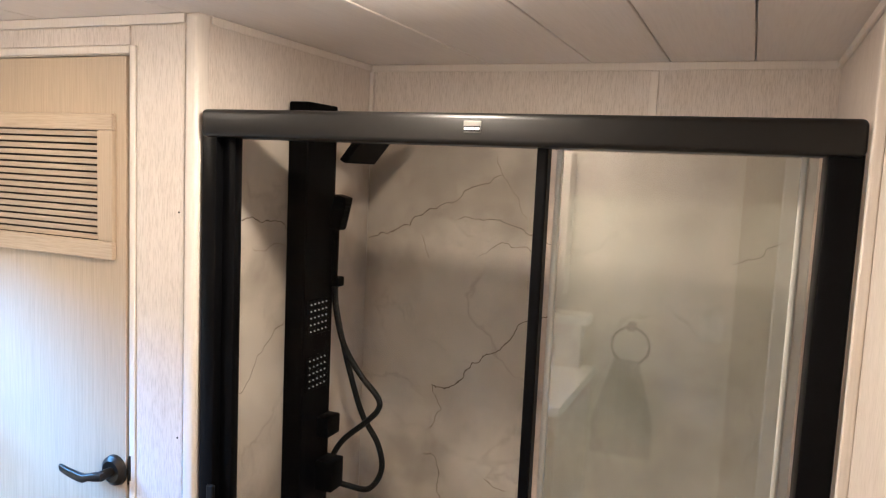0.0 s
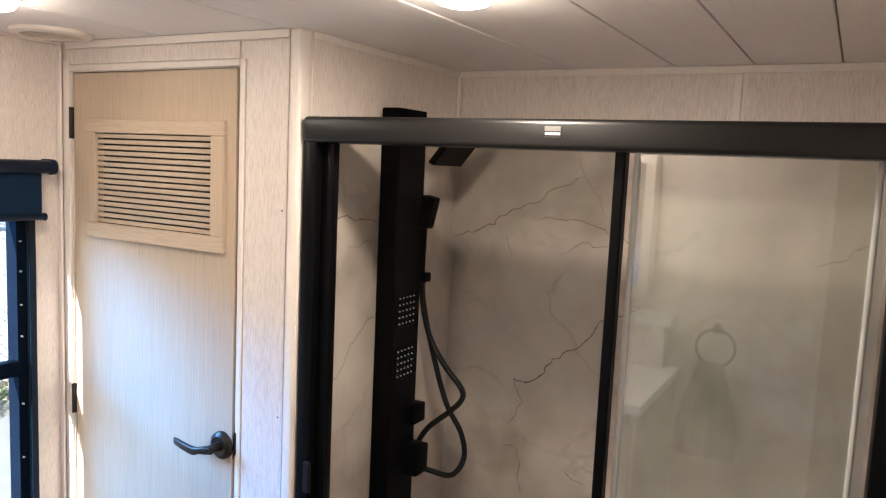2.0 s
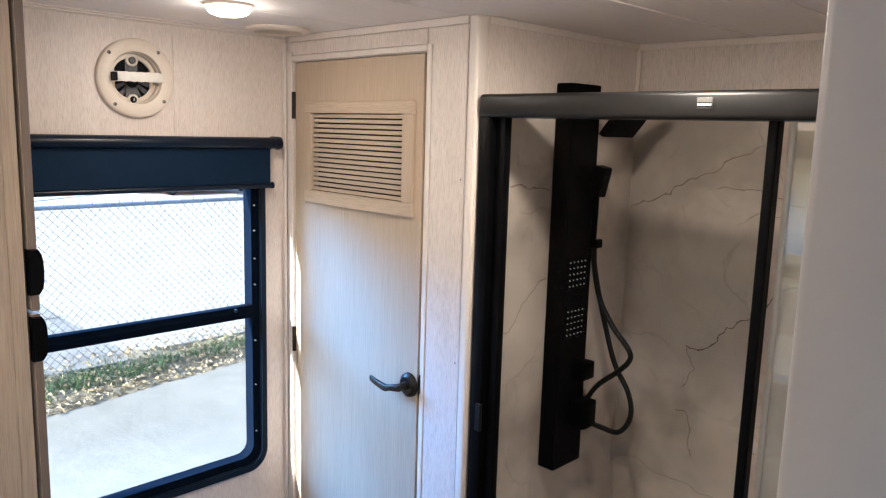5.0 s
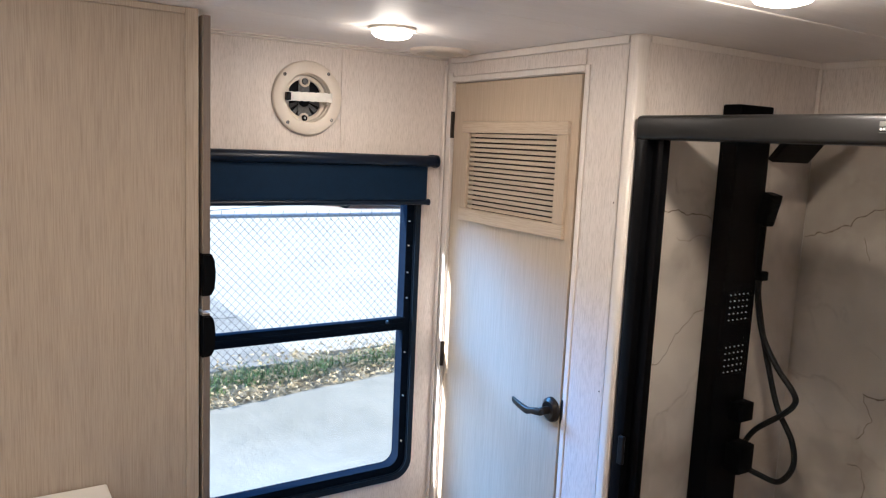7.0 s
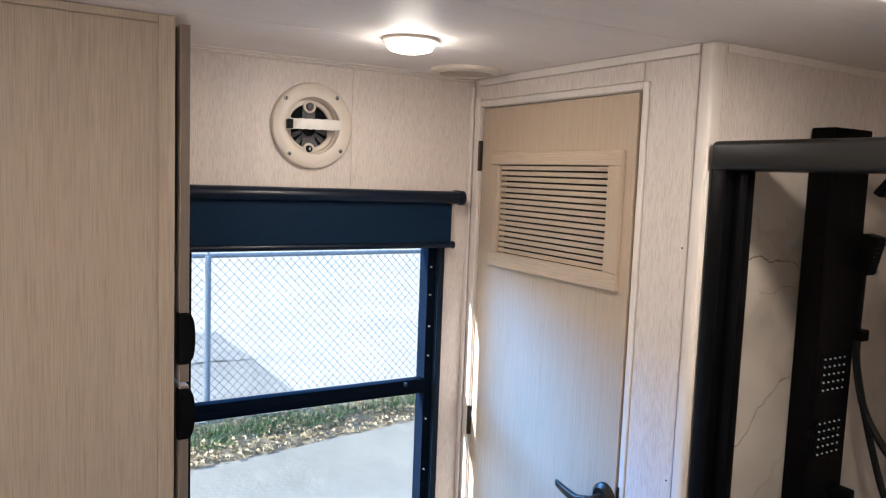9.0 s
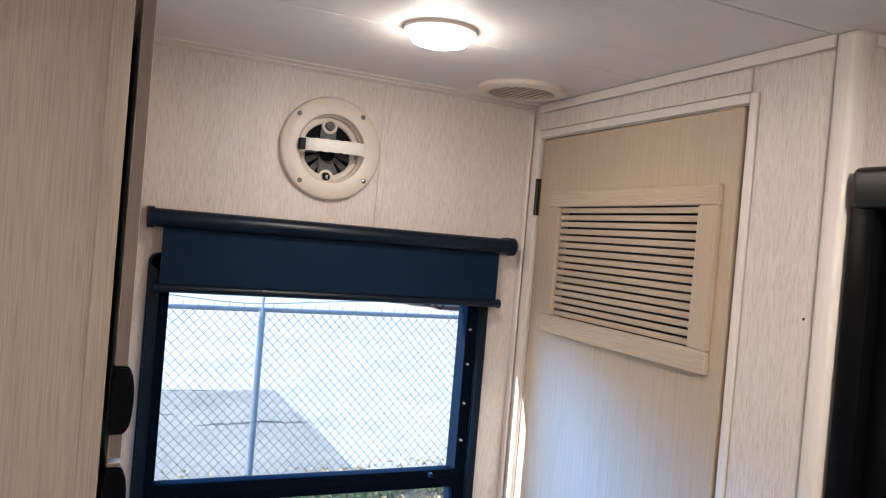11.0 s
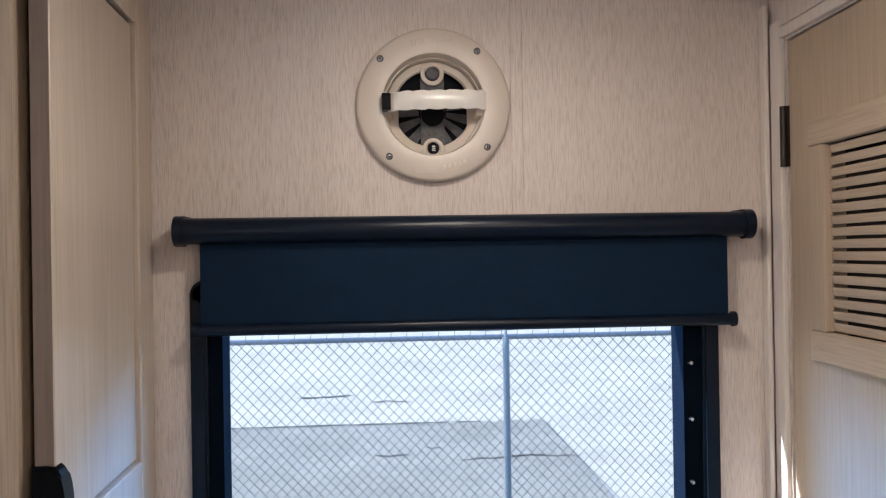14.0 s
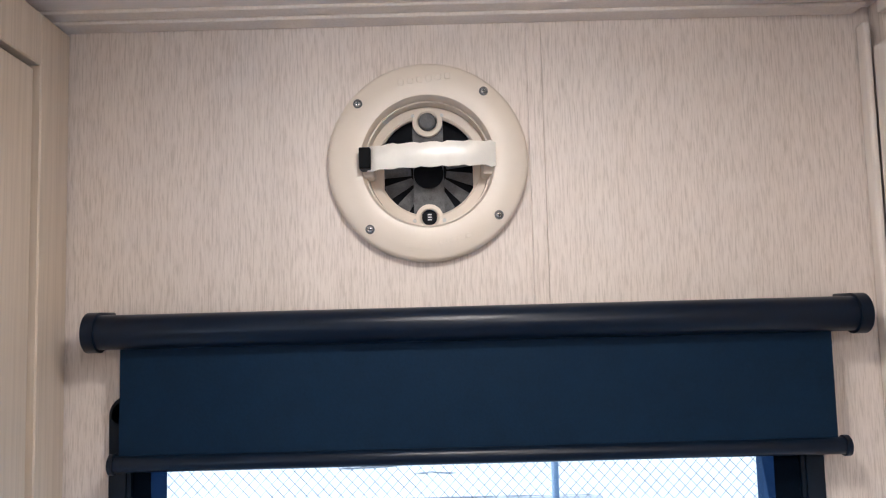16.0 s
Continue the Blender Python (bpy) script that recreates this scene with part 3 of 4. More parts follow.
for sd in (-1, 1):
    bm = bmesh.new()
    rim = [(sd * 0.049, -0.026), (sd * 0.049, 0.022), (sd * 0.053, 0.026), (sd * 0.061, 0.024), (sd * 0.0655, 0.0), (sd * 0.061, -0.026), (sd * 0.053, -0.030)]
    lo = [bm.verts.new((XW + PX - 0.006, VY + y, VZ + z)) for y, z in rim]
    hi = [bm.verts.new((XW + PX + 0.0004, VY + y, VZ + z)) for y, z in rim]
    bm.faces.new(lo), bm.faces.new(hi[::-1])
    for i in range(7):
        bm.faces.new((lo[i], lo[(i + 1) % 7], hi[(i + 1) % 7], hi[i]))
    part("side_web", bm, WHITE_PLASTIC, vent)
for dz, big, small, mat, lab in ((0.0495, 0.0165, 0.0092, SCREEN, "grey push button"), (-0.0575, 0.0150, 0.0082, DARK, "black knob with a white mark")):
    bm = bmesh.new()
    lathe(bm, [(small + 0.0012, PX - 0.005), (big, PX - 0.005), (big, PX + 0.0012), (small + 0.003, PX + 0.002), (small + 0.0012, PX + 0.001), (small + 0.0012, PX - 0.005)], vent_at(0, dz), 36)
    boss = part("boss", bm, WHITE_PLASTIC, vent, smooth=True)
    bm = bmesh.new()
    lathe(bm, [(small, PX - 0.003), (small, PX + 0.0045), (small - 0.0015, PX + 0.0058), (0, PX + 0.0060)], vent_at(0, dz), 28)
    part("button", bm, mat, boss, lab, True)
    if dz < 0:
        for q in (-0.0028, 0.0, 0.0028):
            part("mark", box(bmesh.new(), XW + PX + 0.0060, XW + PX + 0.0064, VY - 0.002, VY + 0.0025, VZ + dz + q - 0.0007, VZ + dz + q + 0.0007), PLATE, boss)
    for q in (-0.016, 0.016):
        bm = bmesh.new()
        lathe(bm, [(0, 0.0010), (0.0016, 0.0008), (0.0022, 0.0)], vent_at(q, dz + (0.007 if dz > 0 else -0.003), PX + 0.0008), 10)
        part("plate_screw", bm, JET, vent, "tiny steel screw", True)
bm = bmesh.new()
rows = []
for i in range(25):
    y = -0.064 + 0.136 * i / 24
    h = 0.010 + 0.020 * (1 - (abs(y - 0.004) / 0.074) ** 4)
    w = 0.0128 + 0.0007 * math.sin(i * 1.7) + 0.0005 * math.sin(i * 3.1)
    rows.append([bm.verts.new((XW + h + dx + 0.0006 * math.sin(i * 2.3 + dz * 300), VY + y, VZ + 0.003 + dz + 0.02 * y)) for dx, dz in ((0, -w), (0.0035, -w * 1.02), (0.0055, -w * 0.5), (0.006, w * 0.45), (0.0038, w), (0, w))])
for a, b in zip(rows, rows[1:]):
    for i in range(6):
        bm.faces.new((a[i], a[(i + 1) % 6], b[(i + 1) % 6], b[i]))
bm.faces.new(rows[0]), bm.faces.new(rows[-1][::-1])
part("handle", bm, WHITE_TAPE, vent, "pull handle wrapped in white tape", True)
part("handle_end", box(bmesh.new(), XW + 0.006, XW + 0.032, VY - 0.0715, VY - 0.0595, VZ - 0.010, VZ + 0.0125, 0.0012), BLACK, vent, "black end block of the handle")
for sd in (-1, 1):
    bm = bmesh.new()
    box(bm, XW + PX - 0.002, XW + 0.012, VY + sd * 0.064 - 0.006, VY + sd * 0.064 + 0.006, VZ - 0.0155, VZ + 0.010, 0.002)
    part("handle_foot", bm, WHITE_PLASTIC, vent)
for dy, dz in ((-0.0733, 0.063), (0.0613, 0.0735), (-0.0625, -0.072), (0.0737, -0.060)):
    bm = bmesh.new()
    lathe(bm, [(0.0034, 0.0014), (0.0050, 0.0004), (0.0048, 0.0016), (0.0034, 0.0014)], vent_at(dy, dz, 0.0150), 16)
    part("screw_seat", bm, SCREEN, vent, smooth=True)
    bm = bmesh.new()
    lathe(bm, [(0, 0.0014), (0.0022, 0.0012), (0.0034, 0.0004)], vent_at(dy, dz, 0.0152), 16)
    screw = part("screw", bm, CHROME, vent, "recessed steel screw", True)
    for a, b in ((0.0005, 0.0020), (0.0020, 0.0005)):
        part("slot", box(bmesh.new(), XW + 0.0164, XW + 0.0168, VY + dy - a, VY + dy + a, VZ + dz - b, VZ + dz + b), DARK, screw)
for i in range(6):
    part("embossed_mark", box(bmesh.new(), XW + 0.0156, XW + 0.0164, VY - 0.030 + i * 0.010, VY - 0.024 + i * 0.010, VZ + 0.082 + 0.0012 * i, VZ + 0.089 + 0.0012 * i, 0.0004, 1), WHITE_PLASTIC, vent)
for i in range(5):
    part("embossed_mark", box(bmesh.new(), XW + 0.0156, XW + 0.0163, VY - 0.026, VY + 0.004, VZ - 0.0945 + i * 0.0026, VZ - 0.0935 + i * 0.0026), WHITE_PLASTIC, vent)
for i in range(5):
    part("embossed_mark", box(bmesh.new(), XW + 0.0156, XW + 0.0163, VY + 0.010 + i * 0.0072, VY + 0.015 + i * 0.0072, VZ - 0.0905 + i * 0.0017, VZ - 0.0845 + i * 0.0017, 0.0004, 1), WHITE_PLASTIC, vent)

# ---- closet door, slightly ajar ----
leaf = tagged(new("door_1"), "tan wood-grain closet door with a louvered vent, slightly ajar", "door", kind="structure")
leaf.matrix_world = Matrix.Translation((DX0 + 0.004, YD + 0.006, 0)) @ Matrix.Rotation(radians(-1.1), 4, "Z")
W = DX1 - DX0 - 0.009
LX0, LX1, LZ0, LZ1 = 0.098, 0.528, 1.425, 1.662
bm = bmesh.new()
for dims in ((0, W, 0, 0.028, 0.03, LZ0 - 0.01), (0, W, 0, 0.028, LZ1 + 0.01, 1.8165), (0, LX0 - 0.01, 0, 0.028, LZ0 - 0.01, LZ1 + 0.01), (LX1 + 0.01, W, 0, 0.028, LZ0 - 0.01, LZ1 + 0.01)):
    box(bm, *dims)
part("leaf", bm, DOOR, leaf)
frame_part = new("louver")
frame_part.parent = leaf
for nm, dims, mt in (("top_rail", (0.062, 0.572, -0.010, 0.004, LZ1, LZ1 + 0.035), DOOR_RAIL), ("bottom_rail", (0.062, 0.572, -0.010, 0.004, LZ0 - 0.039, LZ0), DOOR_RAIL), ("stile", (0.062, LX0, -0.0098, 0.004, LZ0, LZ1), DOOR), ("stile", (LX1, 0.572, -0.0098, 0.004, LZ0, LZ1), DOOR)):
    part(nm, box(bmesh.new(), *dims, 0.0025), mt, frame_part)
SLATS = 16
pitch = (LZ1 - LZ0) / SLATS
bm = bmesh.new()
box(bm, LX0, LX1, -0.0017, 0.0017, -0.0053, 0.0053, 0.0008, 1)
bmesh.ops.transform(bm, verts=bm.verts, matrix=Matrix.Rotation(radians(12), 4, "X"))
slat = part("slat", bm, DOOR_RAIL, frame_part)
slat.location = (0, 0.0015, LZ0 + pitch * 0.5)
for i in range(1, SLATS):
    s = new("slat", slat.data)
    s.parent = frame_part
    s.location = (0, 0.0015, LZ0 + pitch * (i + 0.5))
# near-black board paints the unlit closet seen between the slats
part("louver_gap_shade", box(bmesh.new(), LX0 - 0.005, LX1 + 0.005, 0.022, 0.026, LZ0 - 0.005, LZ1 + 0.005), plain_material("closet_shade_black", (0.016, 0.010, 0.007), 0.8), leaf)
lever = new("door_handle")
lever.parent = leaf
HX, HZ = 0.570, 0.917
bm = bmesh.new()
lathe(bm, [(0, 0.012), (0.024, 0.015), (0.033, 0.008), (0.035, 0)], Matrix.Translation((HX, 0, HZ)) @ Matrix.Rotation(radians(90), 4, "X"), 36)
part("rosette", bm, BRONZE, lever, smooth=True)
bm = bmesh.new()
cyl(bm, (HX, -0.008, HZ), (HX, -0.045, HZ), 0.011, seg=20)
rows = []
for dx, dy, dz, hz, hy in ((0.010, -0.044, 0.001, 0.009, 0.008), (-0.006, -0.047, 0.000, 0.0105, 0.009), (-0.022, -0.049, -0.003, 0.0085, 0.008), (-0.038, -0.050, -0.009, 0.0100, 0.0075), (-0.052, -0.050, -0.0095, 0.0105, 0.0065), (-0.085, -0.049, -0.0055, 0.0095, 0.0055), (-0.112, -0.047, -0.001, 0.0085, 0.0045), (-0.117, -0.046, 0.000, 0.0065, 0.003)):
    rows.append([bm.verts.new((HX + dx, dy + hy * math.copysign(abs(math.cos(q)) ** 0.6, math.cos(q)), HZ + dz + hz * math.copysign(abs(math.sin(q)) ** 0.6, math.sin(q)))) for q in [2 * math.pi * k / 16 for k in range(16)]])
for a, b in zip(rows, rows[1:]):
    for i in range(16):
        bm.faces.new((a[i], a[(i + 1) % 16], b[(i + 1) % 16], b[i]))
bm.faces.new(rows[0]), bm.faces.new(rows[-1][::-1])
part("lever", bm, BRONZE, lever, smooth=True)
part("latch_plate", box(bmesh.new(), W - 0.0005, W + 0.003, 0.004, 0.024, HZ - 0.03, HZ + 0.03, 0.001), BRONZE, lever)
for z in (1.686, 0.922, 0.20):
    bm = bmesh.new()
    cyl(bm, (-0.006, -0.006, z - 0.042), (-0.006, -0.006, z + 0.042), 0.0048, seg=14)
    box(bm, -0.012, 0.0, -0.003, 0.0, z - 0.042, z + 0.042)
    part("hinge", bm, BRONZE, leaf, "dark bronze butt hinge", True)

# ---- shower ----
pan = thing("shower_pan", "cream moulded shower base with a raised curb", "shower base")
bm = bmesh.new()
box(bm, XL + 0.006, 0.039, 1.275, YB - 0.008, 0, 0.06)
box(bm, XL + 0.006, 0.039, 1.275, 1.35, 0.06, 0.14, 0.012, 3)
part("pan_body", bm, COUNTER, pan, smooth=True)
encl = thing("shower_enclosure", "matte black framed sliding shower enclosure with clear glass", "shower enclosure")
bm = bmesh.new()
box(bm, -1.148, 0.027, 1.268, 1.370, 1.656, 1.711, 0.010, 4)
part("header", bm, HEADER, encl, "matte black rounded header rail", True)
bm = bmesh.new()
box(bm, -1.152, -1.115, 1.277, 1.330, 0.14, 1.664, 0.005, 2)
box(bm, -1.115, -1.084, 1.298, 1.322, 0.14, 1.660, 0.003, 2)
part("wall_jamb", bm, BLACK, encl, smooth=True)
bm = bmesh.new()
box(bm, -0.022, 0.0265, 1.277, 1.372, 0.14, 1.664, 0.005, 2)
part("wall_jamb", bm, BLACK, encl, smooth=True)
part("sill", box(bmesh.new(), -1.108, -0.022, 1.28, 1.37, 0.14, 0.175, 0.004), BLACK, encl)
fixed = part("fixed_pane", box(bmesh.new(), -1.086, -0.455, 1.314, 1.320, 0.17, 1.665), GLASS_FIXED, encl, "clear fixed glass pane")
fixed.visible_shadow = False
door_pane = part("sliding_pane", box(bmesh.new(), -0.434, -0.028, 1.346, 1.352, 0.17, 1.668), GLASS_DOOR, encl, "clear sliding pane with a faint greenish film")
door_pane.visible_shadow = False
part("edge_stile", box(bmesh.new(), -0.466, -0.446, 1.312, 1.342, 0.17, 1.666, 0.004), BLACK, encl, "slim black meeting stile")
for x0, x1 in ((-0.438, -0.428), (-0.052, -0.043)):
    part("edge_seal", box(bmesh.new(), x0, x1, 1.342, 1.357, 0.17, 1.668, 0.003), SEAL, encl, "clear vinyl edge seal")
part("magnet_latch", box(bmesh.new(), -1.124, -1.106, 1.268, 1.2775, 0.862, 0.935, 0.003), RUBBER, encl)
badge = part("badge", box(bmesh.new(), -0.585, -0.553, 1.2655, 1.2685, 1.677, 1.697, 0.001), BADGE, encl, "small silver and black maker's plate")
part("badge_band", box(bmesh.new(), -0.584, -0.554, 1.2648, 1.2656, 1.679, 1.688), BLACK, badge)
for i in range(6):
    part("badge_mark", box(bmesh.new(), -0.5825 + i * 0.0048, -0.5792 + i * 0.0048, 1.2642, 1.2649, 1.6815, 1.6858), PLATE, badge)

tower = thing("shower_tower", "tall matte black shower panel with body jets and a hand shower", "shower panel")
TX0, TX1, TY0, TY1, TZ0, TZ1 = XL + 0.0045, -1.100, 1.588, 1.723, 0.655, 1.757
part("panel", box(bmesh.new(), TX0, TX1, TY0, TY1, TZ0, TZ1, 0.004, 2), TOWER, tower)
bm = bmesh.new()
rows = [[(-1.000, 1.590, 1.615), (-1.000, 1.738, 1.615), (-1.016, 1.738, 1.624), (-1.016, 1.590, 1.624)], [(-0.915, 1.590, 1.722), (-0.915, 1.738, 1.722), (-0.931, 1.738, 1.731), (-0.931, 1.590, 1.731)]]
vr = [[bm.verts.new(p) for p in r] for r in rows]
for i in range(4):
    bm.faces.new((vr[0][i], vr[0][(i + 1) % 4], vr[1][(i + 1) % 4], vr[1][i]))
bm.faces.new(vr[0]), bm.faces.new(vr[1])
bmesh.ops.bevel(bm, geom=list(bm.edges), offset=0.002, segments=1, affect="EDGES")
part("rain_head", bm, TOWER, tower)
part("head_arm", box(bmesh.new(), TX1 - 0.001, -0.955, 1.640, 1.690, 1.668, 1.690, 0.003), TOWER, tower)
for zc in (1.232, 1.090):
    panel_jet = part("jet_plate", box(bmesh.new(), TX1 - 0.001, TX1 + 0.002, 1.604, 1.700, zc - 0.045, zc + 0.045, 0.001, 1), TOWER, tower)
    for i in range(5):
        for j in range(5):
            bm = bmesh.new()
            lathe(bm, [(0, 0.003), (0.0014, 0.0028), (0.0021, 0)], Matrix.Translation((TX1 + 0.002, 1.617 + i * 0.0175, zc - 0.034 + j * 0.017)) @ Matrix.Rotation(radians(90), 4, "Y"), 8)
            part("nozzle", bm, JET, panel_jet)
for zc, h, d in ((0.943, 0.026, 0.034), (0.815, 0.040, 0.048)):
    bm = bmesh.new()
    box(bm, TX1 - 0.001, TX1 + d, 1.660, 1.722, zc - h, zc + h, 0.004, 2)
    part("control_knob", bm, TOWER, tower, smooth=True)
bm = bmesh.new()
box(bm, TX1 - 0.001, TX1 + 0.022, 1.712, 1.742, 1.300, 1.325, 0.003)
part("hose_bracket", bm, TOWER, tower)
bm = bmesh.new()
box(bm, -0.018, 0.018, -0.020, 0.020, -0.043, 0.043, 0.004, 2)
for i in range(7):
    box(bm, 0.017, 0.020, -0.016, 0.016, -0.034 + i * 0.010, -0.030 + i * 0.010)
bmesh.ops.transform(bm, verts=bm.verts, matrix=Matrix.Translation((-1.080, 1.712, 1.492)) @ Matrix.Rotation(radians(13), 4, "Y"))
part("hand_shower", bm, TOWER, tower, "square black hand shower with ribs")
part("hand_shower_grip", cyl(bmesh.new(), (-1.093, 1.716, 1.46), (-1.094, 1.716, 1.315), 0.010, 0.009, 14), TOWER, tower, smooth=True)
bm = bmesh.new()
tube(bm, [(-1.094, 1.722, 1.31), (-1.095, 1.730, 1.248), (-1.072, 1.735, 1.152), (-1.022, 1.735, 1.078), (-0.966, 1.735, 1.022), (-0.963, 1.735, 0.990), (-0.998, 1.735, 0.950), (-1.061, 1.735, 0.893), (-1.090, 1.732, 0.845), (-1.086, 1.722, 0.815)], 0.0078)
tube(bm, [(-1.075, 1.720, 0.780), (-1.047, 1.742, 0.766), (-0.990, 1.750, 0.766), (-0.956, 1.752, 0.822), (-0.968, 1.752, 0.890), (-1.017, 1.752, 0.962), (-1.053, 1.752, 1.055), (-1.082, 1.746, 1.160), (-1.097, 1.735, 1.250), (-1.096, 1.728, 1.305)], 0.0078)
part("hose", bm, RUBBER, tower, "looped black shower hose", True)

# ---- linen cabinet beside the window ----
cab = thing("linen_cabinet", "tall tan wood-grain linen cabinet with black cup pulls", "cabinet")
CX = -1.650
part("body", box(bmesh.new(), XW + 0.001, CX - 0.0045, YS + 0.001, 0.372, 0, ZC - 0.001), CABINET, cab)
part("end_panel", box(bmesh.new(), CX - 0.004, CX, YS + 0.001, 0.360, 0.0, 1.882), CABINET, cab)
bm = bmesh.new()
box(bm, CX - 0.028, CX + 0.003, 0.360, 0.390, 0, ZC - 0.001, 0.002)
box(bm, CX - 0.003, CX + 0.0025, YS + 0.001, 0.360, 1.884, ZC - 0.001, 0.002)
part("corner_stile", bm, CABINET, cab)


def shaker_door(name, width, z0, z1, rail=0.054, stile=0.062):
    """Hinged at the window wall, standing a little open."""
    d = new(name)
    d.parent = cab
    d.matrix_world = Matrix.Translation((XW + 0.004, 0.386, 0)) @ Matrix.Rotation(radians(2.6), 4, "Z")
    for nm, dims in (("stile", (0, stile, 0, 0.018, z0, z1)), ("stile", (width - stile, width - 0.001, 0, 0.018, z0, z1)), ("rail", (stile, width - stile, 0, 0.0178, z0, z0 + rail + 0.012)), ("rail", (stile, width - stile, 0, 0.0178, z1 - rail, z1))):
        part(nm, box(bmesh.new(), *dims, 0.0015, 1), CABINET_DOOR, d)
    # the free edge's shade is in its colour
    part("shaded_edge", box(bmesh.new(), width - 0.0012, width, 0.0008, 0.0172, z0 + 0.001, z1 - 0.001), EDGE_SHADE, d, "door edge with its shade put into the brown")
    part("panel", box(bmesh.new(), stile + 0.004, width - stile - 0.004, 0.002, 0.012, z0 + rail + 0.016, z1 - rail - 0.004, 0.001, 1), CABINET_DOOR, d)
    # dark backing paints the shade in the panel groove
    part("back_board", box(bmesh.new(), stile - 0.004, width - stile + 0.004, -0.002, 0.0015, z0 + rail, z1 - rail + 0.004), EDGE_SHADE, d)
    return d


def cup_pull(width, z, parent):
    """Half-moon pull wrapped round the door's free edge."""
    bm = bmesh.new()
    k = 14
    prof = [(-0.002, -0.051)] + [(0.010 + 0.019 * max(0.0, math.cos(radians(a))) ** 0.55, 0.051 * math.sin(radians(a))) for a in [-88 + 176 * i / k for i in range(k + 1)]] + [(-0.002, 0.051)]
    front = [bm.verts.new((width + 0.004, p, z + q)) for p, q in prof]
    back = [bm.verts.new((width - 0.018, p, z + q)) for p, q in prof]
    bm.faces.new(front), bm.faces.new(back[::-1])
    for i in range(len(prof)):
        j = (i + 1) % len(prof)
        bm.faces.new((front[i], front[j], back[j], back[i]))
    bmesh.ops.bevel(bm, geom=[e for e in bm.edges if abs(e.verts[0].co.x - e.verts[1].co.x) < 1e-5], offset=0.003, segments=2, affect="EDGES")
    part("cup_pull", bm, BLACK, parent, "black half-moon edge pull", True)


upper = shaker_door("door", 0.338, 1.205, 1.889)
lower = shaker_door("door", 0.338, 0.10, 1.199)
cup_pull(0.338, 1.292, upper)
cup_pull(0.338, 1.142, lower)

# ---- vanity along the south wall, towel ring, switch, mirror cabinet ----
van = thing("vanity", "tan wood-grain vanity cabinet under a white counter", "vanity")
VX1 = -0.665
part("body", box(bmesh.new(), CX + 0.004, VX1 - 0.02, YS + 0.001, 0.150, 0.0, 0.785), CABINET, van)
for x0, x1 in ((CX + 0.02, -1.10), (-1.09, VX1 - 0.035)):
    d = part("door", box(bmesh.new(), x0, x1, 0.151, 0.168, 0.12, 0.75, 0.002), CABINET, van)
    bm = bmesh.new()
    lathe(bm, [(0, 0.026), (0.012, 0.024), (0.015, 0.018), (0.006, 0.012), (0.006, 0)], Matrix.Translation(((x0 + 0.06) if x0 > -1.095 else (x1 - 0.05), 0.168, 0.66)) @ Matrix.Rotation(radians(-90), 4, "X"), 20)
    part("knob", bm, CHROME, d, "polished knob", True)
top = thing("vanity_counter", "white solid-surface counter on the vanity", "counter")
part("slab", box(bmesh.new(), CX + 0.0035, VX1, YS + 0.001, 0.183, 0.785, 0.822, 0.005, 2), COUNTER, top)
ledge = thing("wall_ledge", "white ledge above the vanity counter", "ledge")
part("ledge_top", box(bmesh.new(), CX + 0.004, -0.69, YS + 0.001, YS + 0.11, 1.005, 1.045, 0.005, 2), COUNTER, ledge)
part("ledge_support", box(bmesh.new(), CX + 0.004, -0.72, YS + 0.001, YS + 0.085, 0.823, 1.005), WALL, ledge)
med = thing("mirror_cabinet", "white-framed mirror cabinet above the vanity ledge", "mirror")
bm = bmesh.new()
for dims in ((-1.45, -0.80, YS + 0.001, YS + 0.10, 1.12, 1.16), (-1.45, -0.80, YS + 0.001, YS + 0.10, 1.66, 1.70), (-1.45, -1.41, YS + 0.001, YS + 0.10, 1.16, 1.66), (-0.84, -0.80, YS + 0.001, YS + 0.10, 1.16, 1.66)):
    box(bm, *dims, 0.002, 1)
part("mirror_frame", bm, TRIM, med)
part("mirror_glass", box(bmesh.new(), -1.412, -0.838, YS + 0.08, YS + 0.086, 1.158, 1.662), MIRROR, med)
ring = thing("towel_ring", "black towel ring on the wall", "towel ring")
part("mount", box(bmesh.new(), -0.540, -0.510, YS + 0.0005, YS + 0.045, 0.995, 1.030, 0.004), BLACK, ring)
bm = bmesh.new()
tube(bm, [(-0.525 + 0.075 * math.sin(radians(a)), YS + 0.038, 0.935 + 0.075 * math.cos(radians(a))) for a in range(0, 361, 15)], 0.0055, 10, 3)
part("ring", bm, BLACK, ring, smooth=True)
towel = thing("hand_towel", "grey-brown hand towel hanging through the towel ring", "towel")
bm = bmesh.new()
cols, rws = 22, 16
grid = []
for j in range(rws + 1):
    t = j / rws
    row = []
    for i in range(cols + 1):
        u = i / cols - 0.5
        w = 0.10 + 0.14 * min(1, t * 1.6)
        row.append(bm.verts.new((-0.535 + u * w, YS + 0.048 + 0.010 * math.sin(u * 26 + t) * (0.4 + 0.6 * t) + 0.006, 0.880 - 0.40 * t)))
    grid.append(row)
for j in range(rws):
    for i in range(cols):
        bm.faces.new((grid[j][i], grid[j][i + 1], grid[j + 1][i + 1], grid[j + 1][i]))
bmesh.ops.solidify(bm, geom=list(bm.faces), thickness=0.014)
part("cloth", bm, TOWEL, towel, smooth=True)
sw = thing("light_switch", "white wall switch plate with two rockers", "light switch")
plate = part("plate", box(bmesh.new(), -0.272, -0.182, YS + 0.0005, YS + 0.007, 0.985, 1.085, 0.003), PLATE, sw)
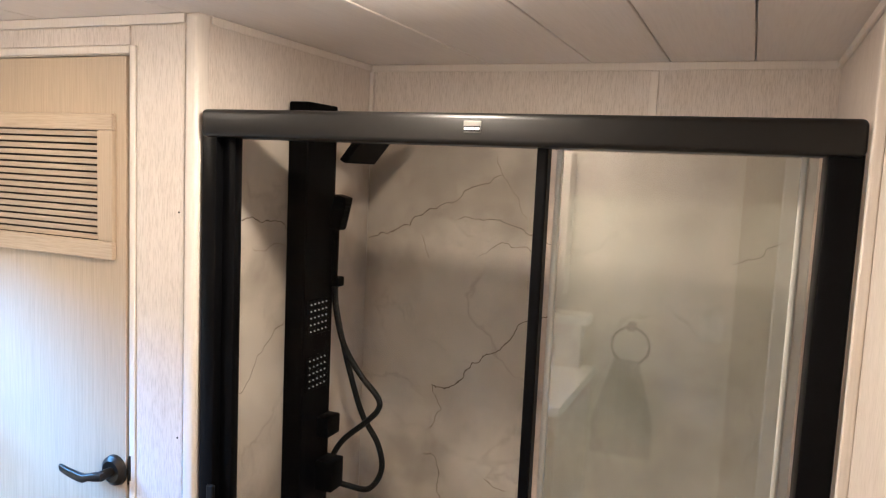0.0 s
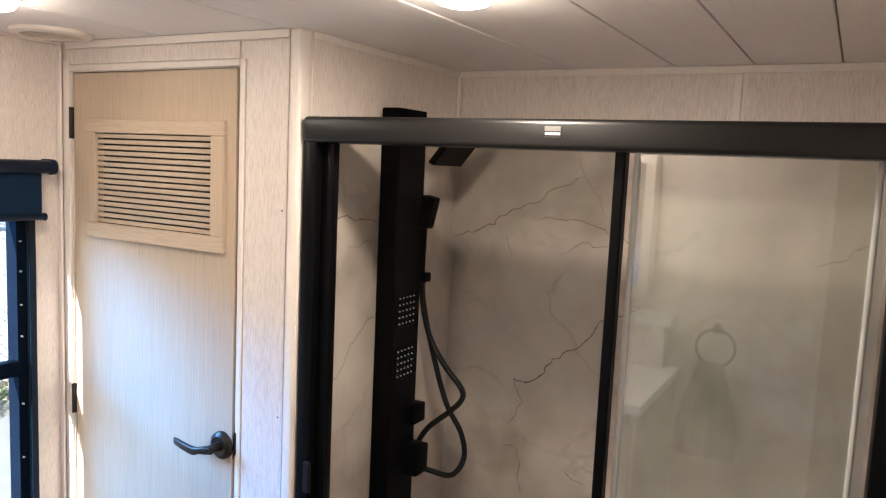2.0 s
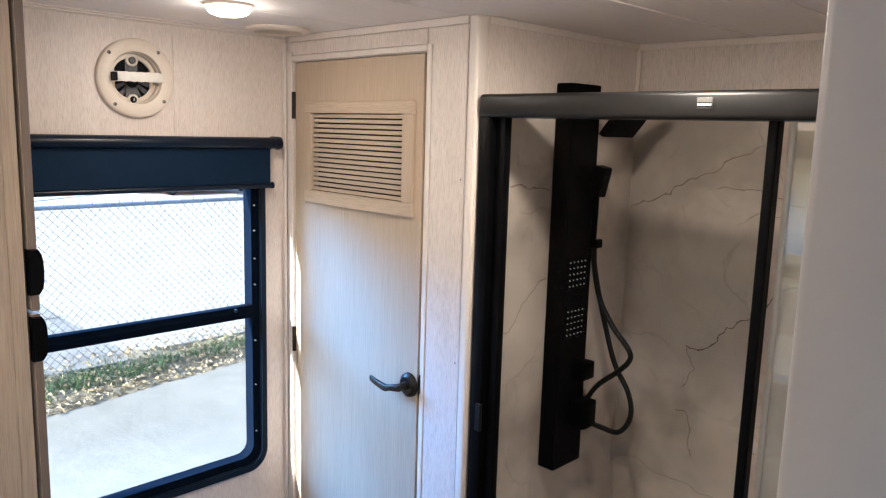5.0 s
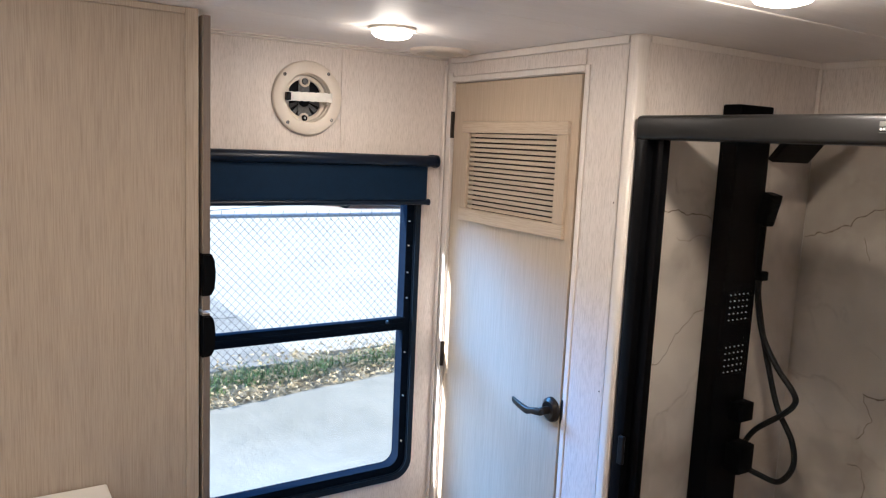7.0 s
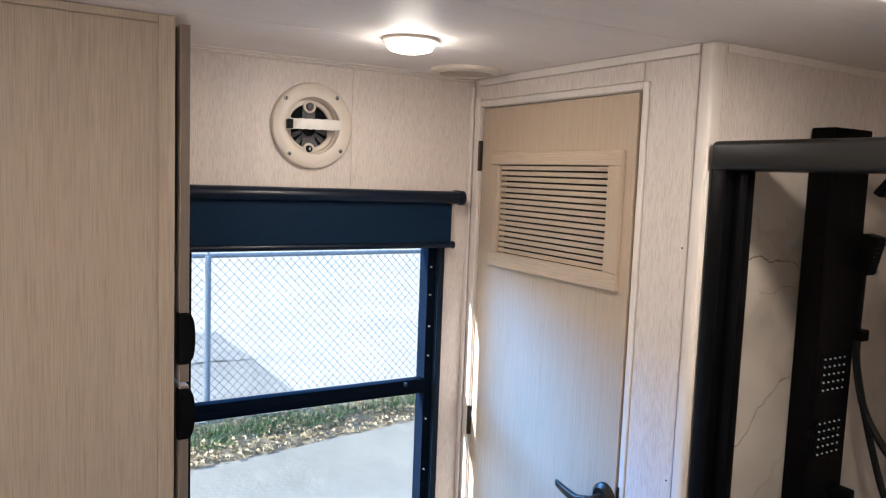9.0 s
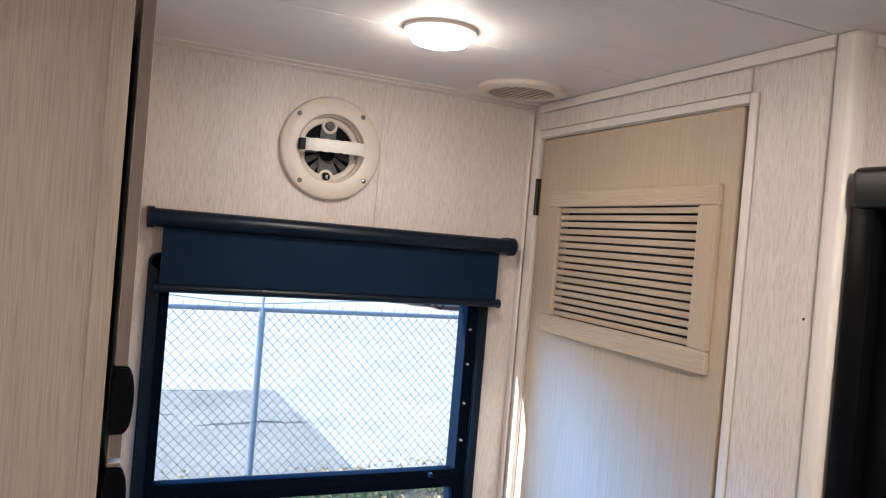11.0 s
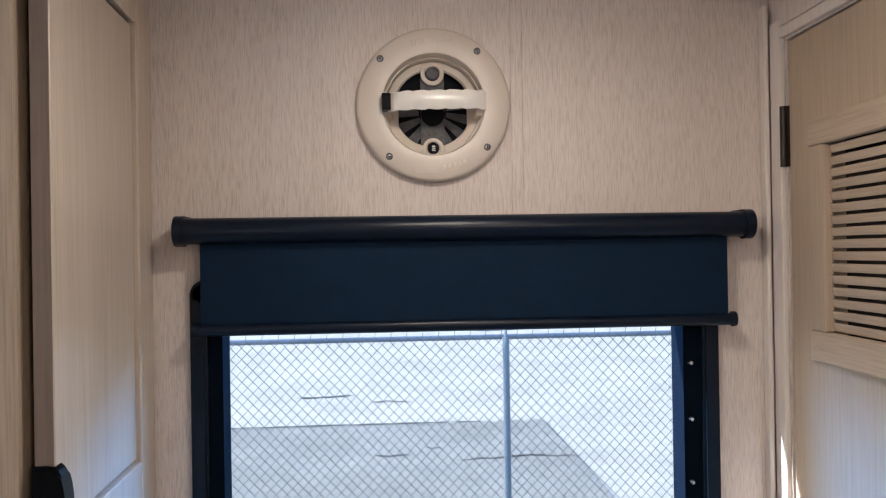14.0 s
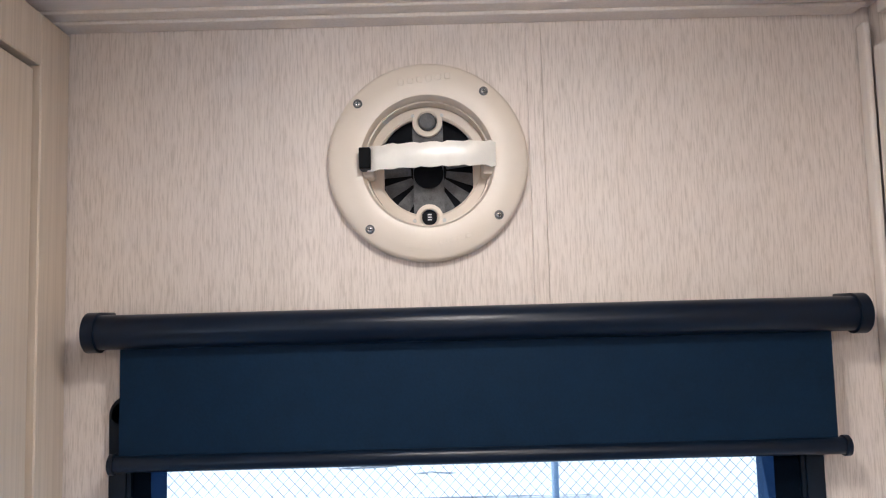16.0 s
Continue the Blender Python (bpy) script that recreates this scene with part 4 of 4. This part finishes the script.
for x in (-0.248, -0.206):
    part("rocker", box(bmesh.new(), x - 0.014, x + 0.014, YS + 0.007, YS + 0.012, 1.005, 1.065, 0.002), PLATE, sw)


# ---- ceiling lamps and the round ceiling outlet ----
def dome_lamp(x, y):
    t = thing("ceiling_lamp", "round glowing dome lamp on the ceiling", "ceiling lamp", "ceiling lamps")
    m = Matrix.Translation((x, y, ZC)) @ Matrix.Rotation(radians(180), 4, "X")
    part("rim", lathe(bmesh.new(), [(0, 0), (0.058, 0), (0.058, 0.006), (0.050, 0.008), (0, 0.008)], m, 40), WHITE_PLASTIC, t, smooth=True)
    lens = part("lens", lathe(bmesh.new(), [(0.050, 0.006), (0.0495, 0.014), (0.043, 0.022), (0.026, 0.027), (0, 0.029)], m, 40), LENS, t, "glowing frosted lens", True)
    lens.visible_shadow = False
    return t


for lx, ly, watts, glow in LAMPS:
    dome_lamp(lx, ly)
outlet = thing("ceiling_outlet", "round cream ceiling air outlet with louvers", "air outlet")
m = Matrix.Translation((-1.840, 1.150, ZC)) @ Matrix.Rotation(radians(180), 4, "X")
part("ring", lathe(bmesh.new(), [(0.068, 0), (0.092, 0), (0.091, 0.008), (0.083, 0.013), (0.069, 0.012), (0.068, 0)], m, 48), WHITE_PLASTIC, outlet, smooth=True)
part("backing", lathe(bmesh.new(), [(0, 0.0005), (0.0685, 0.0005), (0.0685, 0.002), (0, 0.002)], m, 32), WHITE_PLASTIC, outlet)
for i in range(9):
    dy = -0.056 + 0.014 * i
    half = math.sqrt(0.068 ** 2 - dy ** 2)
    bm = bmesh.new()
    box(bm, -half, half, -0.0045, 0.0045, -0.001, 0.001)
    bmesh.ops.transform(bm, verts=bm.verts, matrix=Matrix.Translation((-1.840, 1.150 + dy, ZC - 0.007)) @ Matrix.Rotation(radians(35), 4, "X"))
    part("slat", bm, WHITE_PLASTIC, outlet)

# ---- outdoors ----
GZ = -0.25


def ground_material(name, lo, hi, rough=0.9, big=0.35, small=9.0, bumpy=0.4):
    m, n, l, b = material(name)
    v = mapped(n, l, (1, 1, 1))
    a, c, g = noise_tex(n, l, v, big, 5.0, 0.6), noise_tex(n, l, v, small, 6.0, 0.7), noise_tex(n, l, v, 120.0, 3.0)
    f = mix_rgb(n, l, 0.45, a.outputs[0], c.outputs[0])
    f2 = mix_rgb(n, l, 0.25, f, g.outputs[0])
    r = ramp(n, l, f2, [(0.36, lo), (0.62, hi)])
    l.new(r.outputs[0], b.inputs["Base Color"])
    b.inputs["Roughness"].default_value = rough
    bump(n, l, b, c.outputs[0], bumpy, 0.02)
    return m


CONCRETE = ground_material("pale_concrete", (0.20, 0.178, 0.138), (0.30, 0.268, 0.212), big=0.9, small=5.0)
ASPHALT = ground_material("worn_lot", (0.34, 0.305, 0.252), (0.50, 0.455, 0.388), big=0.9, small=3.2)
PATCH = ground_material("grey_slab", (0.18, 0.165, 0.143), (0.31, 0.284, 0.248), big=1.1, small=5.0)
SOIL = ground_material("strip_soil", (0.19, 0.15, 0.095), (0.38, 0.31, 0.20), big=2.5, small=22)
setting("ground", box(bmesh.new(), -900, 400, -700, 700, GZ - 0.3, GZ - 0.06), ASPHALT, "worn pale asphalt lot reaching far", "ground")
bm = bmesh.new()
box(bm, -60, -5.85, -60, 60, GZ - 0.08, GZ - 0.0)
setting("road_lot", bm, ASPHALT, "sun-bleached asphalt parking lot", "ground")
bm = bmesh.new()
prev = None
for i in range(70):
    y = -8 + 0.25 * i
    x = -4.60 - 0.17 * y + 0.05 * noise.noise((y * 1.3, 0, 0))
    row = [bm.verts.new((x, y, GZ - 0.1)), bm.verts.new((x, y, GZ)), bm.verts.new((8, y, GZ))]
    if prev:
        for k in range(2):
            bm.faces.new((prev[k], row[k], row[k + 1], prev[k + 1]))
    prev = row
setting("pavement", bm, CONCRETE, "pale concrete pad beside the vehicle", "pavement")
bm = bmesh.new()
gx, gy = 26, 160
vs = [[bm.verts.new((-6.85 + 2.75 * i / gx, -8 + 18 * j / gy, GZ - 0.035 + 0.05 * noise.noise((i * 0.35, j * 0.3, 3)) + (0.02 if 6 < i < 18 else -0.02))) for i in range(gx + 1)] for j in range(gy + 1)]
for j in range(gy):
    for i in range(gx):
        bm.faces.new((vs[j][i], vs[j][i + 1], vs[j + 1][i + 1], vs[j + 1][i]))
setting("ground_strip", bm, SOIL, "strip of dry soil between pad and fence", "ground", True)
bm = bmesh.new()
box(bm, -8.72, -5.66, -20, 2.28, GZ - 0.02, GZ + 0.006, 0.004, 1)
setting("pavement_slab", bm, PATCH, "grey patched slab beyond the fence", "pavement")
bm = bmesh.new()


def crack_strip(bm, x, y0, y1, width, seed, ragged=0.03):
    """A ragged strip of broken surface along y."""
    rg = random.Random(seed)
    last, n = None, max(5, int((y1 - y0) / 0.07))
    for i in range(n + 1):
        t = i / n
        x += rg.uniform(-ragged, ragged)
        w = width * rg.uniform(0.35, 1.2) * (0.25 + math.sin(math.pi * t) ** 0.5)
        pair = [bm.verts.new((x - w, y0 + (y1 - y0) * t, GZ + 0.0095)), bm.verts.new((x + w, y0 + (y1 - y0) * t + rg.uniform(-0.02, 0.02), GZ + 0.0095))]
        if last:
            bm.faces.new((last[0], last[1], pair[1], pair[0]))
        last = pair


crack_strip(bm, -7.30, 1.25, 2.32, 0.022, 3)
crack_strip(bm, -7.42, 1.70, 2.05, 0.012, 5)
crack_strip(bm, -8.75, -12.0, 2.25, 0.034, 7, 0.006)
for bx, by, bl, bw in ((-7.55, 0.52, 0.34, 0.03), (-9.9, 0.4, 0.5, 0.03), (-10.3, -0.5, 0.7, 0.035), (-7.75, 0.98, 0.14, 0.02)):
    crack_strip(bm, bx, by, by + bl, bw, int(bl * 100))
setting("trim_crack", bm, plain_material("broken_surface", (0.065, 0.06, 0.054), 0.9, vary=0.3, scale=40), "dark crack across the patched slab", "crack")

# grass and dry leaves on the strip
GRASS = plain_material("grass_blade", (0.12, 0.175, 0.045), 0.6, vary=0.45, scale=6, bumpy=0)
STRAW = plain_material("dry_leaf", (0.37, 0.28, 0.155), 0.8, vary=0.4, scale=7, bumpy=0)
rng = random.Random(11)
verts, faces = [], []
for k in range(8200):
    y = rng.uniform(-1.5, 6.5)
    x = -5.22 - 0.07 * y + rng.gauss(0, 0.15)
    if noise.noise((x * 0.9, y * 0.75, 7)) < -0.02 or x > -4.85 - 0.17 * y:
        continue
    h, a, lean = rng.uniform(0.03, 0.11), rng.uniform(0, 6.28), rng.uniform(0.02, 0.11)
    w = 0.0045
    dx, dy = math.cos(a), math.sin(a)
    i = len(verts)
    verts += [(x - w * dy, y + w * dx, GZ - 0.03), (x + w * dy, y - w * dx, GZ - 0.03), (x + lean * 0.4 * dx + w * dy * 0.7, y + lean * 0.4 * dy - w * dx * 0.7, GZ - 0.03 + h * 0.6), (x + lean * 0.4 * dx - w * dy * 0.7, y + lean * 0.4 * dy + w * dx * 0.7, GZ - 0.03 + h * 0.6), (x + lean * dx, y + lean * dy, GZ - 0.03 + h)]
    faces += [(i, i + 1, i + 2, i + 3), (i + 3, i + 2, i + 4)]
me = bpy.data.meshes.new("grass")
me.from_pydata(verts, [], faces)
me.materials.append(GRASS)
tagged(new("grass", me), "tufts of green grass along the fence", "grass", kind="stuff")
verts, faces = [], []
for k in range(8200):
    y = rng.uniform(-1.5, 6.5)
    x = -4.70 - 0.17 * y - abs(rng.gauss(0, 0.55)) + 0.09
    if x < -6.05:
        continue
    s, a = rng.uniform(0.010, 0.028), rng.uniform(0, 6.28)
    dx, dy, tz = s * math.cos(a), s * math.sin(a), rng.uniform(0.0, 0.03)
    z = GZ + rng.uniform(-0.02, 0.03)
    i = len(verts)
    verts += [(x - dx, y - dy, z), (x + dy * 0.5, y - dx * 0.5, z + tz), (x + dx, y + dy, z + 0.004), (x - dy * 0.5, y + dx * 0.5, z + tz * 0.6)]
    faces += [(i, i + 1, i + 2), (i, i + 2, i + 3)]
me = bpy.data.meshes.new("leaf_litter")
me.from_pydata(verts, [], faces)
me.materials.append(STRAW)
tagged(new("leaf_litter", me), "dry brown leaves and straw by the pad", "leaves", kind="stuff")

# chain-link fence
GALV = plain_material("galvanised_wire", (0.19, 0.225, 0.28), 0.5, metal=0.3, vary=0.15)
WIRE = plain_material("weathered_wire", (0.16, 0.15, 0.14), 0.7, metal=0.2, vary=0.2)
FX, FZ = -5.70, 0.985
fence = thing("chain_link_fence", "galvanised chain-link fence with a top rail", "fence")
FY0, FY1 = -5.6, 8.5
part("top_rail", cyl(bmesh.new(), (FX, FY0, FZ), (FX, FY1, FZ), 0.017, seg=12), GALV, fence, smooth=True)
for y in [1.43 - 2.35 * k for k in range(3, 0, -1)] + [1.43 + 2.35 * k for k in range(0, 4)]:
    bm = bmesh.new()
    cyl(bm, (FX + 0.028, y, GZ - 0.05), (FX + 0.028, y, FZ), 0.022, seg=14)
    tube(bm, [(FX + 0.028, y, FZ - 0.02), (FX + 0.027, y, FZ + 0.07), (FX + 0.035, y + 0.008, FZ + 0.15), (FX + 0.07, y + 0.02, FZ + 0.26)], 0.010, 8, 4)
    part("post", bm, GALV, fence, smooth=True)
verts, faces = [], []


def wire(p, q, r=0.0024):
    d = Vector(q) - Vector(p)
    s = Vector((1, 0, 0)).cross(d).normalized() * r
    o = Vector((r, 0, 0))
    i = len(verts)
    for c in (Vector(p), Vector(q)):
        verts.extend([tuple(c + s), tuple(c - s * 0.5 + o * 0.87), tuple(c - s * 0.5 - o * 0.87)])
    faces.extend([(i, i + 1, i + 4, i + 3), (i + 1, i + 2, i + 5, i + 4), (i + 2, i, i + 3, i + 5)])


PITCH = 0.067
z_lo, z_hi = GZ + 0.04, FZ + 0.008
span = z_hi - z_lo
y = -2.4
while y < 6.6:
    wire((FX + 0.024, y, z_lo), (FX + 0.024, y + span * 0.95, z_hi))
    wire((FX + 0.027, y, z_lo), (FX + 0.027, y - span * 0.95, z_hi))
    y += PITCH
y = -2.4
while y < 6.6:
    wire((FX + 0.025, y, FZ), (FX + 0.025, y + 0.006, FZ + 0.045))
    y += 0.1
me = bpy.data.meshes.new("wire_mesh")
me.from_pydata(verts, [], faces)
me.materials.append(WIRE)
mesh_ob = new("wire_mesh", me)
mesh_ob.parent = fence
mesh_ob["kind"] = "stuff"
bm = bmesh.new()
tube(bm, [(FX + 0.045, -5 + 0.7 * i, FZ + 0.08 + 0.035 * math.sin(i * 1.9)) for i in range(20)], 0.003, 5, 4)
part("barbed_strand", bm, GALV, fence)

# things at the far side of the lot
FAR_WHITE = plain_material("far_white_paint", (0.7, 0.71, 0.72), 0.5, vary=0.08, scale=2)
FAR_RED = plain_material("far_red_paint", (0.5, 0.05, 0.035), 0.45, vary=0.15, scale=3)
FAR_BLUE = plain_material("far_blue_grey", (0.12, 0.16, 0.22), 0.7, vary=0.2, scale=2)


def far_trailer(x, y, hx, hy, mat, deck_label):
    t = thing("trailer", deck_label, "trailer")
    part("deck", box(bmesh.new(), x - hx, x + hx, y - hy, y + hy, GZ + 0.18, GZ + 0.36, 0.02), mat, t)
    for sx in (-0.55, 0.55):
        for sy in (-0.8, 0.8):
            wheel = part("wheel", cyl(bmesh.new(), (x + sx * hx - 0.07, y + sy * hy, GZ + 0.15), (x + sx * hx + 0.07, y + sy * hy, GZ + 0.15), 0.15, seg=20), RUBBER, t)
            part("rim", cyl(bmesh.new(), (x + sx * hx - 0.074, y + sy * hy, GZ + 0.15), (x + sx * hx + 0.074, y + sy * hy, GZ + 0.15), 0.08, seg=16), GALV, wheel)
    part("tongue", box(bmesh.new(), x + hx, x + hx + 0.7, y - 0.05, y + 0.05, GZ + 0.22, GZ + 0.31), mat, t)
    return t


far_trailer(-19.0, 9.75, 0.7, 1.3, FAR_RED, "red flatbed trailer parked across the lot")
crate = thing("cargo_box", "pale metal cargo box on the red trailer", "box")
part("box_body", box(bmesh.new(), -19.5, -18.5, 9.0, 10.9, GZ + 0.362, GZ + 1.5, 0.03), FAR_WHITE, crate)
far_trailer(-20.4, 8.15, 1.2, 0.45, FAR_WHITE, "low white boat trailer parked across the lot")
boat = thing("boat", "small white boat on a trailer across the lot", "boat")
bm = bmesh.new()
rows = []
for i in range(9):
    t = i / 8
    w = 0.62 * math.sin(math.pi * (0.25 + 0.6 * t)) if i else 0.15
    rows.append([bm.verts.new((-21.6 + 2.5 * t, 8.15 + dy * w, GZ + 0.362 + dz)) for dy, dz in ((-0.5, 0.0), (-1, 0.4), (0, 0.55), (1, 0.4), (0.5, 0.0))])
for a, b in zip(rows, rows[1:]):
    for i in range(5):
        bm.faces.new((a[i], a[(i + 1) % 5], b[(i + 1) % 5], b[i]))
bm.faces.new(rows[0]), bm.faces.new(rows[-1][::-1])
part("hull", bm, FAR_WHITE, boat, smooth=True)
truck = thing("pickup_truck", "grey pickup truck parked across the lot", "truck")
FAR_GREY = plain_material("far_grey_paint", (0.24, 0.26, 0.30), 0.4, vary=0.1, scale=2)
part("body", box(bmesh.new(), -22.6, -20.9, -3.2, 1.5, GZ + 0.26, GZ + 0.98, 0.08, 3), FAR_GREY, truck, smooth=True)
part("cab", box(bmesh.new(), -22.5, -21.0, -1.9, 0.1, GZ + 0.99, GZ + 1.6, 0.16, 3), FAR_GREY, truck, smooth=True)
part("side_window", box(bmesh.new(), -21.02, -20.99, -1.6, -0.2, GZ + 1.08, GZ + 1.48, 0.01), DARK, truck)
for wx in (-22.4, -21.0):
    for wy in (-2.3, 0.65):
        wheel = part("wheel", cyl(bmesh.new(), (wx - 0.11, wy, GZ + 0.36), (wx + 0.11, wy, GZ + 0.36), 0.36, seg=24), RUBBER, truck)
        part("rim", cyl(bmesh.new(), (wx - 0.115, wy, GZ + 0.36), (wx + 0.115, wy, GZ + 0.36), 0.2, seg=20), FAR_GREY, wheel)
far_fence = thing("picket_fence", "white slatted fence at the far side of the lot", "fence")
for k in range(21):
    part("slat", box(bmesh.new(), -26.05, -26.0, 0.9 + k * 0.22, 1.03 + k * 0.22, GZ, GZ + 1.1), FAR_WHITE, far_fence)
for z in (0.3, 0.85):
    part("rail", box(bmesh.new(), -26.09, -26.052, 0.85, 5.5, GZ + z, GZ + z + 0.08), FAR_WHITE, far_fence)
far_wall = thing("warehouse", "long pale warehouse behind the lot", "building")
part("warehouse_wall", box(bmesh.new(), -62, -50, -45, 55, GZ, 5.0), FAR_WHITE, far_wall)
part("roof", box(bmesh.new(), -62.5, -49.5, -45.5, 55.5, 5.0, 5.4), FAR_BLUE, far_wall)
